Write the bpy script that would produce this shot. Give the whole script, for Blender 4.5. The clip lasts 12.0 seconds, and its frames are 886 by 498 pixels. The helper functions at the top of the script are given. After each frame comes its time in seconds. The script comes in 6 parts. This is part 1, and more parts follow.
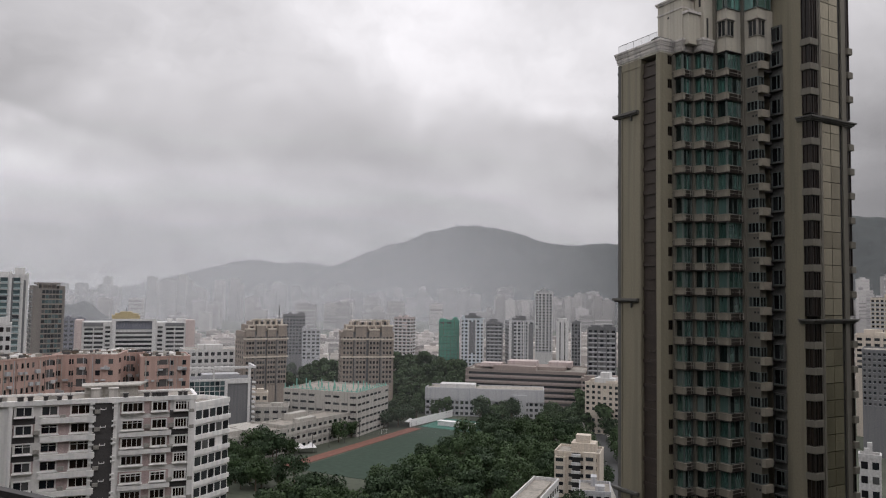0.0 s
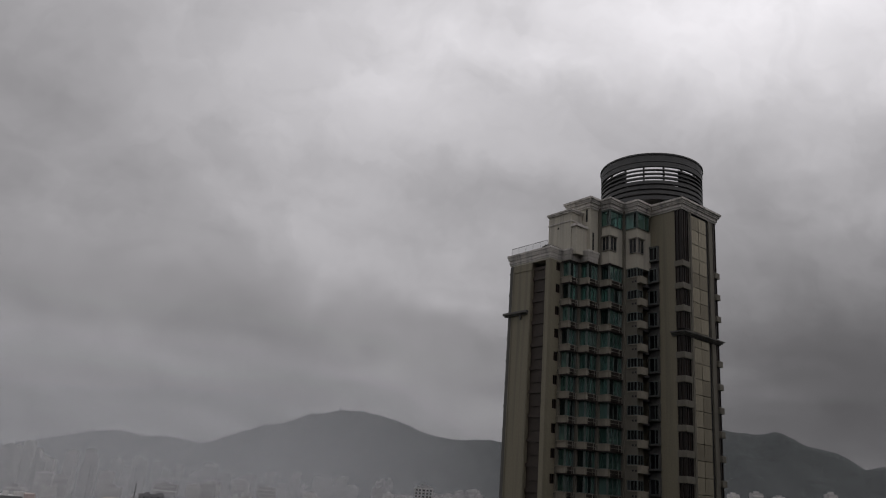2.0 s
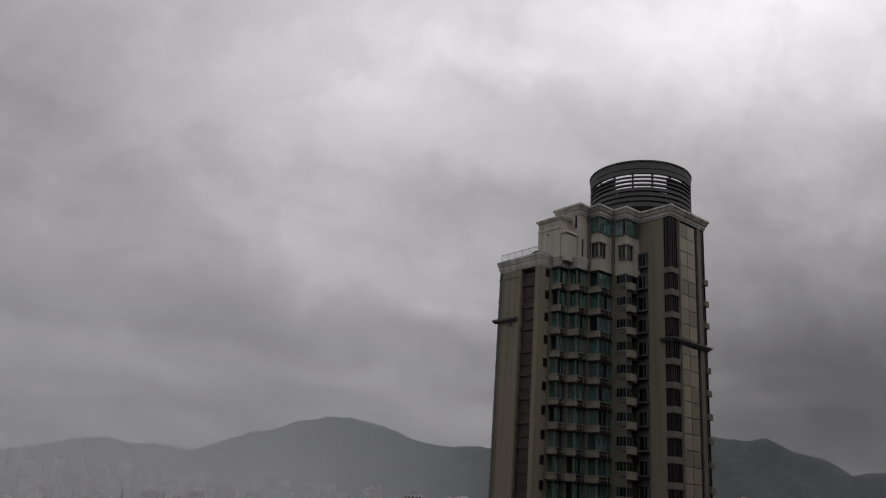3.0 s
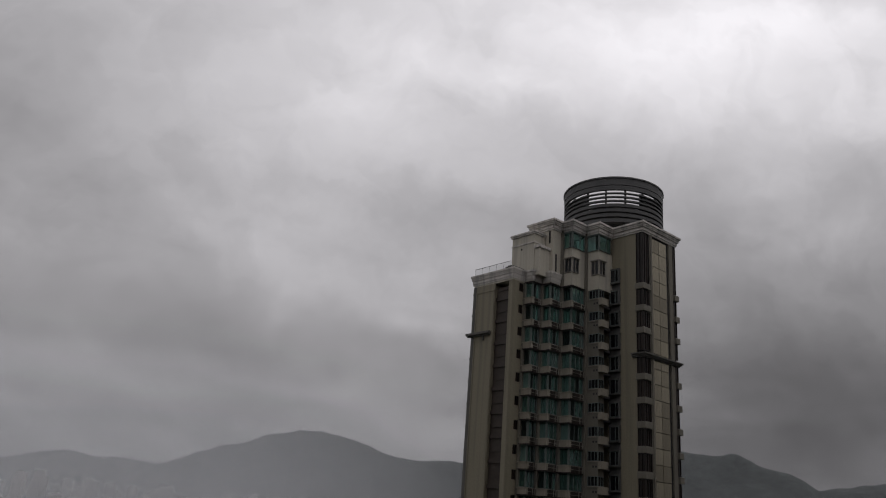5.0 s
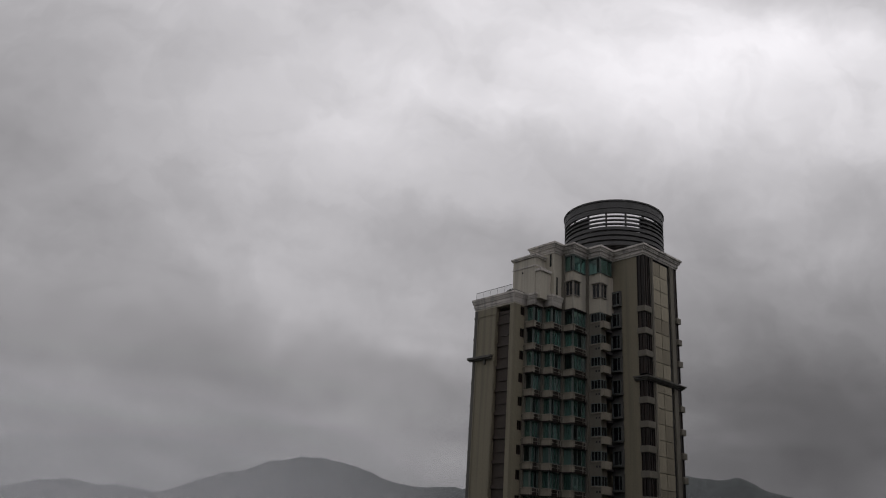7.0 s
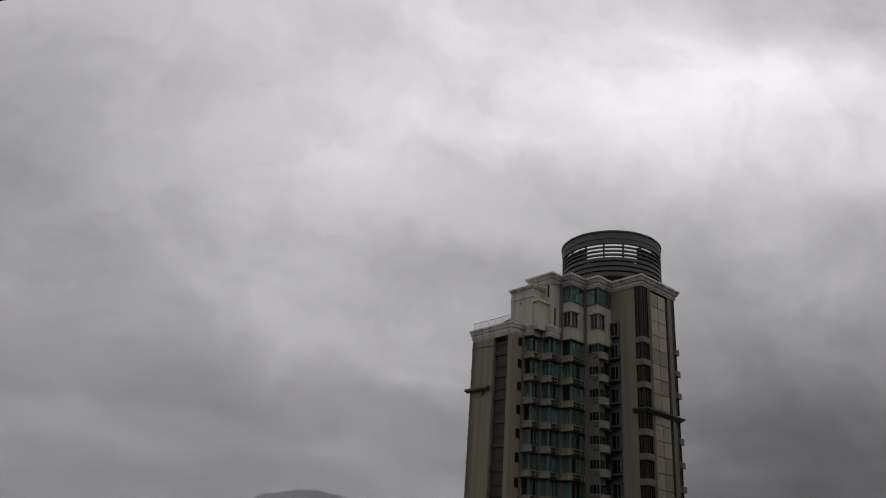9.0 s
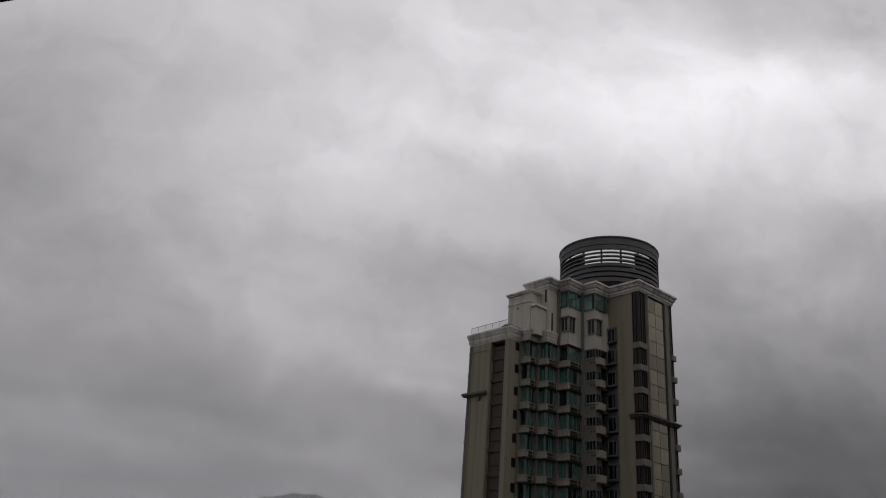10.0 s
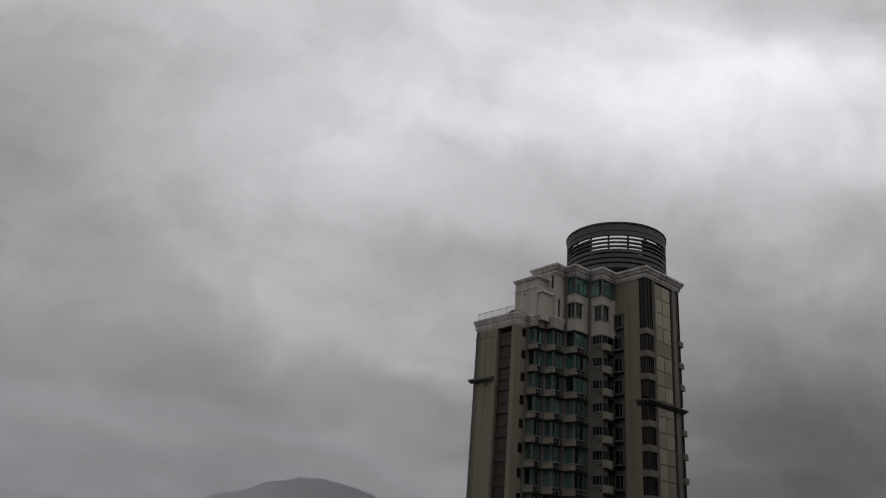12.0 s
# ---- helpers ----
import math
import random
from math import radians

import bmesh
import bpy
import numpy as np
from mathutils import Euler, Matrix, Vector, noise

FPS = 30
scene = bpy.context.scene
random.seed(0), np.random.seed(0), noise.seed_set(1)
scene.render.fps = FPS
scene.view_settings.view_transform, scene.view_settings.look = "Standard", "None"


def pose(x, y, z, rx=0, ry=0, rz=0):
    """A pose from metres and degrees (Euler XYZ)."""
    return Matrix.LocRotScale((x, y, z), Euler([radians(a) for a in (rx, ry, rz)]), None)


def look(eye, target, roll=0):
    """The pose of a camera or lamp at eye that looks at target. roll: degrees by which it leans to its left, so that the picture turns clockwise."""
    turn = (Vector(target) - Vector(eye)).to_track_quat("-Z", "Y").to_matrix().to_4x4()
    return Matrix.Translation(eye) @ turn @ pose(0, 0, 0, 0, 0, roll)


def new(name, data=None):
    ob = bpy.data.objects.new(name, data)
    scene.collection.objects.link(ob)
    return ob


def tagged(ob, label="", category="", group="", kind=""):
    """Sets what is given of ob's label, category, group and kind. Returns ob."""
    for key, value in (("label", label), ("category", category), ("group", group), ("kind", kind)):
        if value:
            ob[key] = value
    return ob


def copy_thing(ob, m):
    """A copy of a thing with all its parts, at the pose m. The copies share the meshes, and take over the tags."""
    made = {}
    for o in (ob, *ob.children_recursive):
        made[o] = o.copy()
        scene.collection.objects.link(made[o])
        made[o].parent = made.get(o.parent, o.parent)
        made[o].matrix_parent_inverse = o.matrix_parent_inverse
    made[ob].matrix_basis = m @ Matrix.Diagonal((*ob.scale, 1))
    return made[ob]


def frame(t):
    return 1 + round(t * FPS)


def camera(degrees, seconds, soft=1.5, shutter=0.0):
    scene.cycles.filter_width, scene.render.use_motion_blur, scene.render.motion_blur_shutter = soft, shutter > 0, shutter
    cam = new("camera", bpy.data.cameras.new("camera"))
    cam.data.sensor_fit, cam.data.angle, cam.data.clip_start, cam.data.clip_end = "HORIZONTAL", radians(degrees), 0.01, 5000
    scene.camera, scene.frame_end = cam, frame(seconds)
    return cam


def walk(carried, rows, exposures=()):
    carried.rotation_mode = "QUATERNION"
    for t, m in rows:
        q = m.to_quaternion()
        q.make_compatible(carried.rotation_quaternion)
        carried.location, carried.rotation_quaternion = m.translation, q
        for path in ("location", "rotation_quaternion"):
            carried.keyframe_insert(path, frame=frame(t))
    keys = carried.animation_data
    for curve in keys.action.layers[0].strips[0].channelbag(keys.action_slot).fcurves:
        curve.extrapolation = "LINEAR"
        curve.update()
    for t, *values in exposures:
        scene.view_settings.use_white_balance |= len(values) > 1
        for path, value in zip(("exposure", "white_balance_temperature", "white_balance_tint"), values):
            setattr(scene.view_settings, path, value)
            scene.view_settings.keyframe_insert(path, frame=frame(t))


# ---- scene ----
EYE = 75.0  # camera height over the ground
cam = camera(60.89, 12.0, soft=1.1)
PATH = [
    (0.0, pose(0, 0, EYE, 93.43, -0.82, -0.00)),
    (0.5, pose(0, 0, EYE, 98.80, -1.73, -1.12)),
    (1.0, pose(0, 0, EYE, 103.12, -2.55, -2.52)),
    (1.5, pose(0, 0, EYE, 106.56, -3.65, -6.22)),
    (2.0, pose(0, 0, EYE, 107.91, -4.41, -9.01)),
    (2.5, pose(0, 0, EYE, 108.32, -4.58, -9.51)),
    (3.0, pose(0, 0, EYE, 108.44, -4.29, -9.80)),
    (5.0, pose(0, 0, EYE, 109.62, -4.29, -11.88)),
    (5.5, pose(0, 0, EYE, 110.30, -4.04, -12.06)),
    (6.0, pose(0, 0, EYE, 110.67, -4.12, -12.01)),
    (6.5, pose(0, 0, EYE, 111.00, -4.13, -11.95)),
    (7.0, pose(0, 0, EYE, 111.43, -3.95, -11.69)),
    (9.0, pose(0, 0, EYE, 113.74, -4.06, -11.92)),
    (9.5, pose(0, 0, EYE, 114.00, -4.05, -12.05)),
    (10.0, pose(0, 0, EYE, 114.09, -4.34, -12.23)),
    (10.5, pose(0, 0, EYE, 114.10, -4.37, -12.34)),
    (11.0, pose(0, 0, EYE, 113.94, -4.27, -12.21)),
    (11.5, pose(0, 0, EYE, 113.66, -4.50, -12.02)),
    (12.0, pose(0, 0, EYE, 112.99, -4.57, -11.76)),
]
walk(cam, PATH, exposures=[(0.0, 0.14), (0.5, -0.3), (1.0, -0.42), (1.5, -1.05), (2.0, -0.92), (2.5, -0.85), (6.0, -0.85), (12.0, -0.9)])

# ---- overcast sky and weak wide sun ----
world = bpy.data.worlds.new("overcast_sky")
scene.world = world
world.use_nodes = True
wt = world.node_tree
wt.nodes.clear()


def wn(kind, **sets):
    n = wt.nodes.new(kind)
    for k, v in sets.items():
        n.inputs[k].default_value = v
    return n


def wmath(op, a, b=None, clamp=False):
    n = wt.nodes.new("ShaderNodeMath")
    n.operation, n.use_clamp = op, clamp
    for i, v in enumerate((a, b)):
        if v is None:
            continue
        if isinstance(v, (int, float)):
            n.inputs[i].default_value = v
        else:
            wt.links.new(v, n.inputs[i])
    return n.outputs[0]


def wramp(fac, stops, mode="EASE"):
    n = wt.nodes.new("ShaderNodeValToRGB")
    n.color_ramp.interpolation = mode
    while len(n.color_ramp.elements) < len(stops):
        n.color_ramp.elements.new(0.5)
    for e, (p, v) in zip(n.color_ramp.elements, stops):
        e.position, e.color = p, (v, v, v, 1) if isinstance(v, (int, float)) else (*v, 1)
    wt.links.new(fac, n.inputs[0])
    return n.outputs[0]


tc = wn("ShaderNodeTexCoord")
sep = wn("ShaderNodeSeparateXYZ")
wt.links.new(tc.outputs["Generated"], sep.inputs[0])
dz = wmath("MAXIMUM", sep.outputs[2], 0.0)
# the cloud deck: the direction meets a flat layer overhead
low = wmath("ADD", dz, 0.16)
comb = wn("ShaderNodeCombineXYZ")
wt.links.new(wmath("DIVIDE", sep.outputs[0], low), comb.inputs[0])
wt.links.new(wmath("DIVIDE", sep.outputs[1], low), comb.inputs[1])
deck = wn("ShaderNodeTexNoise", Scale=1.15, Detail=5.0, Roughness=0.46, Distortion=0.25)
wt.links.new(comb.outputs[0], deck.inputs["Vector"])
soft_deck = wn("ShaderNodeTexNoise", Scale=0.42, Detail=3.0, Roughness=0.45, Distortion=0.3)
wt.links.new(comb.outputs[0], soft_deck.inputs["Vector"])
billow = wmath("ADD", wmath("MULTIPLY", deck.outputs["Fac"], 0.6), wmath("MULTIPLY", soft_deck.outputs["Fac"], 0.4))
clouds = wramp(billow, [(0.32, 0.74), (0.5, 1.0), (0.68, 1.36)])
height = wramp(dz, [(0.0, 0.43), (0.06, 0.44), (0.17, 0.52), (0.3, 0.74), (0.45, 0.98), (0.65, 1.2), (1.0, 1.35)], "LINEAR")
# brightness by bearing: unseen sky behind is tuned to light tower and city
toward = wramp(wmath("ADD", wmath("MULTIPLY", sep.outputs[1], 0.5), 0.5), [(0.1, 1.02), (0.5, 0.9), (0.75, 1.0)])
# rifts and banks of cloud: centre, spread, brighter or darker
warp = wn("ShaderNodeTexNoise", Scale=3.2, Detail=5.0, Roughness=0.6)
wt.links.new(tc.outputs["Generated"], warp.inputs["Vector"])
shift = wt.nodes.new("ShaderNodeVectorMath")
shift.operation = "SUBTRACT"
wt.links.new(warp.outputs["Color"], shift.inputs[0])
shift.inputs[1].default_value = (0.5, 0.5, 0.5)
scaled = wt.nodes.new("ShaderNodeVectorMath")
scaled.operation = "SCALE"
wt.links.new(shift.outputs[0], scaled.inputs[0])
scaled.inputs["Scale"].default_value = 0.30
ahead = wmath("MAXIMUM", sep.outputs[1], 0.08)
flat = wn("ShaderNodeCombineXYZ")
wt.links.new(wmath("DIVIDE", sep.outputs[0], ahead), flat.inputs[0])
wt.links.new(wmath("DIVIDE", sep.outputs[2], ahead), flat.inputs[1])
bent = wt.nodes.new("ShaderNodeVectorMath")
bent.operation = "ADD"
wt.links.new(flat.outputs[0], bent.inputs[0])
wt.links.new(scaled.outputs[0], bent.inputs[1])
banks = 1.0
for u0, v0, su, sv, amp in ((-0.02, 0.32, 0.24, 0.10, 0.30), (0.17, 0.57, 0.24, 0.12, 0.19), (-0.69, 0.10, 0.25, 0.09, 0.46), (0.20, 0.13, 0.16, 0.09, 0.21), (0.87, 0.81, 0.58, 0.19, 0.50), (-0.28, 0.21, 0.72, 0.09, -0.10), (-0.05, 0.11, 0.37, 0.09, 0.03),
                            (-0.52, 0.44, 0.16, 0.30, -0.08), (0.34, 0.54, 0.26, 0.09, -0.26), (0.99, 0.34, 0.58, 0.21, -0.36), (0.93, 1.14, 0.49, 0.21, -0.22), (0.08, 0.36, 0.50, 0.09, -0.23), (0.61, 0.10, 0.40, 0.17, -0.39), (-0.59, 0.56, 0.47, 0.32, -0.23),
                            (0.43, 0.65, 0.24, 0.16, 0.21), (0.74, 0.54, 0.18, 0.09, 0.20), (0.70, 0.25, 0.41, 0.10, -0.19), (-0.33, 0.18, 0.19, 0.10, 0.28), (0.175, 0.262, 0.10, 0.045, 0.16), (0.13, 0.20, 0.16, 0.05, -0.10)):
    mp_ = wt.nodes.new("ShaderNodeMapping")
    mp_.vector_type = "TEXTURE"
    mp_.inputs["Location"].default_value, mp_.inputs["Scale"].default_value = (u0, v0, 0), (su, sv, 1000)
    wt.links.new(bent.outputs[0], mp_.inputs[0])
    ln_ = wt.nodes.new("ShaderNodeVectorMath")
    ln_.operation = "LENGTH"
    wt.links.new(mp_.outputs[0], ln_.inputs[0])
    fall = wt.nodes.new("ShaderNodeMapRange")
    fall.interpolation_type = "SMOOTHERSTEP"
    for k_, v_ in (("From Min", 0.1), ("From Max", 1.5), ("To Min", amp), ("To Max", 0.0)):
        fall.inputs[k_].default_value = v_
    wt.links.new(ln_.outputs["Value"], fall.inputs["Value"])
    banks = wmath("ADD", fall.outputs[0], banks)
# a dark shelf of cloud with a torn lower edge
ragged = wt.nodes.new("ShaderNodeVectorMath")
ragged.operation = "MULTIPLY_ADD"
wt.links.new(scaled.outputs[0], ragged.inputs[0])
ragged.inputs[1].default_value = (0.3, 0.3, 0.3)
wt.links.new(flat.outputs[0], ragged.inputs[2])
shelf_at = wn("ShaderNodeSeparateXYZ")
wt.links.new(ragged.outputs[0], shelf_at.inputs[0])


def wstep(x, lo, hi, a=0.0, b=1.0):
    n = wt.nodes.new("ShaderNodeMapRange")
    n.interpolation_type = "SMOOTHSTEP"
    for k, val in (("From Min", lo), ("From Max", hi), ("To Min", a), ("To Max", b)):
        n.inputs[k].default_value = val
    wt.links.new(x, n.inputs["Value"])
    return n.outputs[0]


sag = wmath("MAXIMUM", wmath("SUBTRACT", wmath("MULTIPLY", shelf_at.outputs[0], -1.0), 0.3), 0.0)
over = wmath("SUBTRACT", shelf_at.outputs[1], wmath("ADD", wmath("MULTIPLY", wmath("MULTIPLY", sag, sag), 0.75), 0.172))
shelf = wmath("MULTIPLY", wmath("MULTIPLY", wstep(over, -0.004, 0.014), wstep(over, 0.02, 0.2, 1.0, 0.0)), wstep(shelf_at.outputs[0], -0.25, 0.1, 1.0, 0.0))
banks = wmath("ADD", wmath("MULTIPLY", shelf, -0.17), banks)
curl = wn("ShaderNodeTexNoise", Scale=3.4, Detail=6.0, Roughness=0.5, Distortion=0.1)
long_ = wt.nodes.new("ShaderNodeMapping")
long_.inputs["Scale"].default_value = (1.0, 2.0, 1.0)
wt.links.new(bent.outputs[0], long_.inputs[0])
wt.links.new(long_.outputs[0], curl.inputs["Vector"])
wisp = wramp(curl.outputs["Fac"], [(0.3, 0.92), (0.5, 1.0), (0.7, 1.08)])
puff = wn("ShaderNodeTexNoise", Scale=6.5, Detail=4.0, Roughness=0.5, Distortion=0.6)
wt.links.new(bent.outputs[0], puff.inputs["Vector"])
wisp = wmath("MULTIPLY", wisp, wramp(puff.outputs["Fac"], [(0.38, 0.955), (0.5, 1.0), (0.6, 1.04)]))
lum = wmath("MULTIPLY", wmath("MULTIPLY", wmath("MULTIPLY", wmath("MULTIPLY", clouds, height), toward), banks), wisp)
tint = wn("ShaderNodeMix")
tint.data_type, tint.blend_type = "RGBA", "MULTIPLY"
tint.inputs["Factor"].default_value = 1.0
wt.links.new(lum, tint.inputs["A"])
tint.inputs["B"].default_value = (1.0, 0.975, 1.015, 1)
bg = wn("ShaderNodeBackground", Strength=1.0)
wt.links.new(tint.outputs["Result"], bg.inputs[0])
wt.links.new(bg.outputs[0], wn("ShaderNodeOutputWorld").inputs[0])

sun = new("sun", bpy.data.lights.new("sun", "SUN"))
sun.data.energy, sun.data.angle, sun.data.color = 0.35, radians(40), (1.0, 0.96, 0.9)
sun.matrix_world = look((60, 60, 200), (0, 90, 75))


# ---- materials ----
def material(name, base, rough=0.8, metal=0.0, vary=0.12, grain=6.0, stain=0.25, streak=False, bump=0.15, spec=0.4, piece=0.0):
    """A weathered surface: fine grain, broad stains (drawn out downwards when streaked) and a light relief."""
    m = bpy.data.materials.new(name)
    m.use_nodes = True
    t = m.node_tree
    b = t.nodes["Principled BSDF"]
    b.inputs["Roughness"].default_value, b.inputs["Metallic"].default_value = rough, metal
    b.inputs["Specular IOR Level"].default_value = spec
    co = t.nodes.new("ShaderNodeTexCoord")
    fine = t.nodes.new("ShaderNodeTexNoise")
    fine.inputs["Scale"].default_value, fine.inputs["Detail"].default_value = grain, 3.0
    broad = t.nodes.new("ShaderNodeTexNoise")
    broad.inputs["Scale"].default_value, broad.inputs["Detail"].default_value = 0.35, 5.0
    t.links.new(co.outputs["Object"], fine.inputs["Vector"])
    if streak:
        mp = t.nodes.new("ShaderNodeMapping")
        mp.inputs["Scale"].default_value = (3.2, 3.2, 0.14)
        t.links.new(co.outputs["Object"], mp.inputs["Vector"])
        t.links.new(mp.outputs[0], broad.inputs["Vector"])
    else:
        t.links.new(co.outputs["Object"], broad.inputs["Vector"])

    def mix(fac, a, c, kind="MIX"):
        n = t.nodes.new("ShaderNodeMix")
        n.data_type, n.blend_type = "RGBA", kind
        t.links.new(fac, n.inputs["Factor"])
        for s, v in (("A", a), ("B", c)):
            if isinstance(v, tuple):
                n.inputs[s].default_value = (*v, 1)
            else:
                t.links.new(v, n.inputs[s])
        return n.outputs["Result"]

    def span(fac, lo, hi):
        n = t.nodes.new("ShaderNodeMapRange")
        n.inputs["From Min"].default_value, n.inputs["From Max"].default_value = lo, hi
        t.links.new(fac, n.inputs["Value"])
        return n.outputs["Result"]

    dark = tuple(c * (1 - vary * 2) for c in base)
    light = tuple(min(1, c * (1 + vary)) for c in base)
    col = mix(span(fine.outputs["Fac"], 0.3, 0.7), dark, light)
    grime = tuple(c * (1 - stain) * k for c, k in zip(base, (0.95, 0.97, 1.0)))
    col = mix(span(broad.outputs["Fac"], 0.48, 0.75), col, grime)
    if piece:
        info = t.nodes.new("ShaderNodeObjectInfo")
        col = mix(span(info.outputs["Random"], 0.0, 1.0 / piece), col, tuple(c * 0.55 for c in base))
    t.links.new(col, b.inputs["Base Color"])
    if bump:
        bp = t.nodes.new("ShaderNodeBump")
        bp.inputs["Strength"].default_value, bp.inputs["Distance"].default_value = bump, 0.05
        t.links.new(fine.outputs["Fac"], bp.inputs["Height"])
        t.links.new(bp.outputs[0], b.inputs["Normal"])
    return m


def glazing(name, shades, rough=0.08, spec=0.6, metal=0.0):
    """Panes whose tint and curtains differ from window to window."""
    m = bpy.data.materials.new(name)
    m.use_nodes = True
    t = m.node_tree
    b = t.nodes["Principled BSDF"]
    b.inputs["Roughness"].default_value, b.inputs["Specular IOR Level"].default_value = rough, spec
    b.inputs["Metallic"].default_value = metal
    info = t.nodes.new("ShaderNodeObjectInfo")
    ramp = t.nodes.new("ShaderNodeValToRGB")
    ramp.color_ramp.interpolation = "CONSTANT"
    while len(ramp.color_ramp.elements) < len(shades):
        ramp.color_ramp.elements.new(0.5)
    for e, (p, c) in zip(ramp.color_ramp.elements, shades):
        e.position, e.color = p, (*c, 1)
    t.links.new(info.outputs["Random"], ramp.inputs[0])
    co = t.nodes.new("ShaderNodeTexCoord")
    mp = t.nodes.new("ShaderNodeMapping")
    mp.inputs["Scale"].default_value = (9.0, 9.0, 0.4)
    folds = t.nodes.new("ShaderNodeTexNoise")
    folds.inputs["Scale"].default_value = 1.0
    t.links.new(co.outputs["Object"], mp.inputs[0])
    t.links.new(mp.outputs[0], folds.inputs["Vector"])
    mx = t.nodes.new("ShaderNodeMix")
    mx.data_type, mx.blend_type = "RGBA", "MULTIPLY"
    mx.inputs["Factor"].default_value = 0.6
    t.links.new(ramp.outputs[0], mx.inputs["A"])
    t.links.new(folds.outputs["Fac"], mx.inputs["B"])
    t.links.new(mx.outputs["Result"], b.inputs["Base Color"])
    return m


M_BEIGE = material("beige_mosaic_tile", (0.218, 0.196, 0.141), 0.75, vary=0.06, grain=5, stain=0.3, streak=True)
M_PALE = material("pale_cornice_render", (0.54, 0.51, 0.475), 0.8, vary=0.05, grain=5, stain=0.55, streak=True)
M_GREY = material("grey_pier_tile", (0.11, 0.107, 0.097), 0.75, stain=0.3, streak=True)
M_BROWN = material("brown_tile", (0.042, 0.031, 0.024), 0.6, stain=0.35, grain=4)
# near-black in place of unlit rooms, holes and recesses; also the panel joints
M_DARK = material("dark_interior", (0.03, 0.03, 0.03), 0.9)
M_FRAME = material("window_frame_metal", (0.15, 0.175, 0.165), 0.5, metal=0.3, bump=0)
M_WHITEBAR = material("pale_bars", (0.32, 0.295, 0.26), 0.6, bump=0)
M_BRFRAME = material("bronze_frame", (0.032, 0.026, 0.022), 0.5, metal=0.3, bump=0)
M_LOUVRE = material("brown_louvre", (0.05, 0.04, 0.032), 0.7, bump=0)
M_TEAL = glazing("teal_glass", [(0.0, (0.17, 0.33, 0.285)), (0.24, (0.27, 0.48, 0.43)), (0.46, (0.36, 0.58, 0.53)), (0.56, (0.045, 0.068, 0.062)), (0.78, (0.14, 0.28, 0.24)), (0.93, (0.46, 0.60, 0.57))], 0.06, 0.7, 0.72)
M_BRONZE = glazing("bronze_glass", [(0.0, (0.022, 0.015, 0.011)), (0.4, (0.036, 0.025, 0.019)), (0.7, (0.013, 0.01, 0.008))], 0.2, 0.2)
M_NIGHT = glazing("dark_window_glass", [(0.0, (0.012, 0.013, 0.015)), (0.5, (0.03, 0.033, 0.036)), (0.75, (0.008, 0.008, 0.01)), (0.92, (0.09, 0.10, 0.10))], 0.1, 0.4)
M_GOLD = glazing("gold_tinted_panel", [(0.0, (0.30, 0.265, 0.185)), (0.35, (0.35, 0.31, 0.22)), (0.7, (0.235, 0.205, 0.14))], 0.22, 0.7, 0.7)
M_DIM = glazing("dim_window_glass", [(0.0, (0.02, 0.025, 0.03)), (0.3, (0.05, 0.055, 0.06)), (0.6, (0.015, 0.015, 0.02)), (0.85, (0.12, 0.12, 0.12))], 0.15, 0.5)
M_BLUEGLASS = glazing("blue_grey_glass", [(0.0, (0.12, 0.19, 0.20)), (0.35, (0.07, 0.11, 0.12)), (0.65, (0.2, 0.27, 0.28)), (0.85, (0.03, 0.04, 0.05))], 0.12, 0.6, 0.3)
M_STEEL = material("painted_steel_slats", (0.085, 0.085, 0.085), 0.6, metal=0.2, stain=0.3)
M_ROOF = material("roof_screed", (0.30, 0.275, 0.24), 0.9, stain=0.5, grain=2)
M_WHITE = material("white_paint_render", (0.77, 0.75, 0.73), 0.8, vary=0.04, stain=0.22, streak=True, grain=3)
M_PINK = material("pale_pink_render", (0.50, 0.39, 0.375), 0.8, stain=0.25, streak=True)
M_SALMON = material("salmon_render", (0.44, 0.30, 0.258), 0.85, stain=0.3, streak=True)
M_CHAR = material("charcoal_tile", (0.075, 0.07, 0.07), 0.7)
M_CONC = material("weathered_concrete", (0.40, 0.38, 0.345), 0.9, stain=0.4, streak=True, grain=3)
# kept dark so the unseen blocks round the camera return little light
M_BLOCK = material("dark_blocker_facade", (0.085, 0.08, 0.075), 0.85, stain=0.3, streak=True)
M_LEAF = material("foliage", (0.055, 0.088, 0.038), 0.7, vary=0.3, grain=0.8, stain=0.3, spec=0.2, piece=0.55)
M_LEAF_D = material("dark_foliage", (0.04, 0.066, 0.032), 0.7, vary=0.3, grain=0.8, stain=0.3, spec=0.2, piece=0.55)
M_BARK = material("bark", (0.10, 0.075, 0.055), 0.95)
M_GRASS = material("artificial_turf", (0.024, 0.045, 0.029), 0.9, grain=0.4, stain=0.25)
M_TRACK = material("red_running_track", (0.17, 0.075, 0.055), 0.9, grain=0.5)
M_COURT = material("green_sports_court", (0.035, 0.13, 0.10), 0.8, grain=0.5)
M_ASPH = material("asphalt", (0.06, 0.06, 0.06), 0.9, grain=1)
M_GROUND = material("city_ground", (0.075, 0.085, 0.06), 0.95, grain=0.02, vary=0.3, stain=0.4)


def far_paint(name, c):
    return material(name, c, 0.85, stain=0.25, streak=True, grain=2, bump=0)


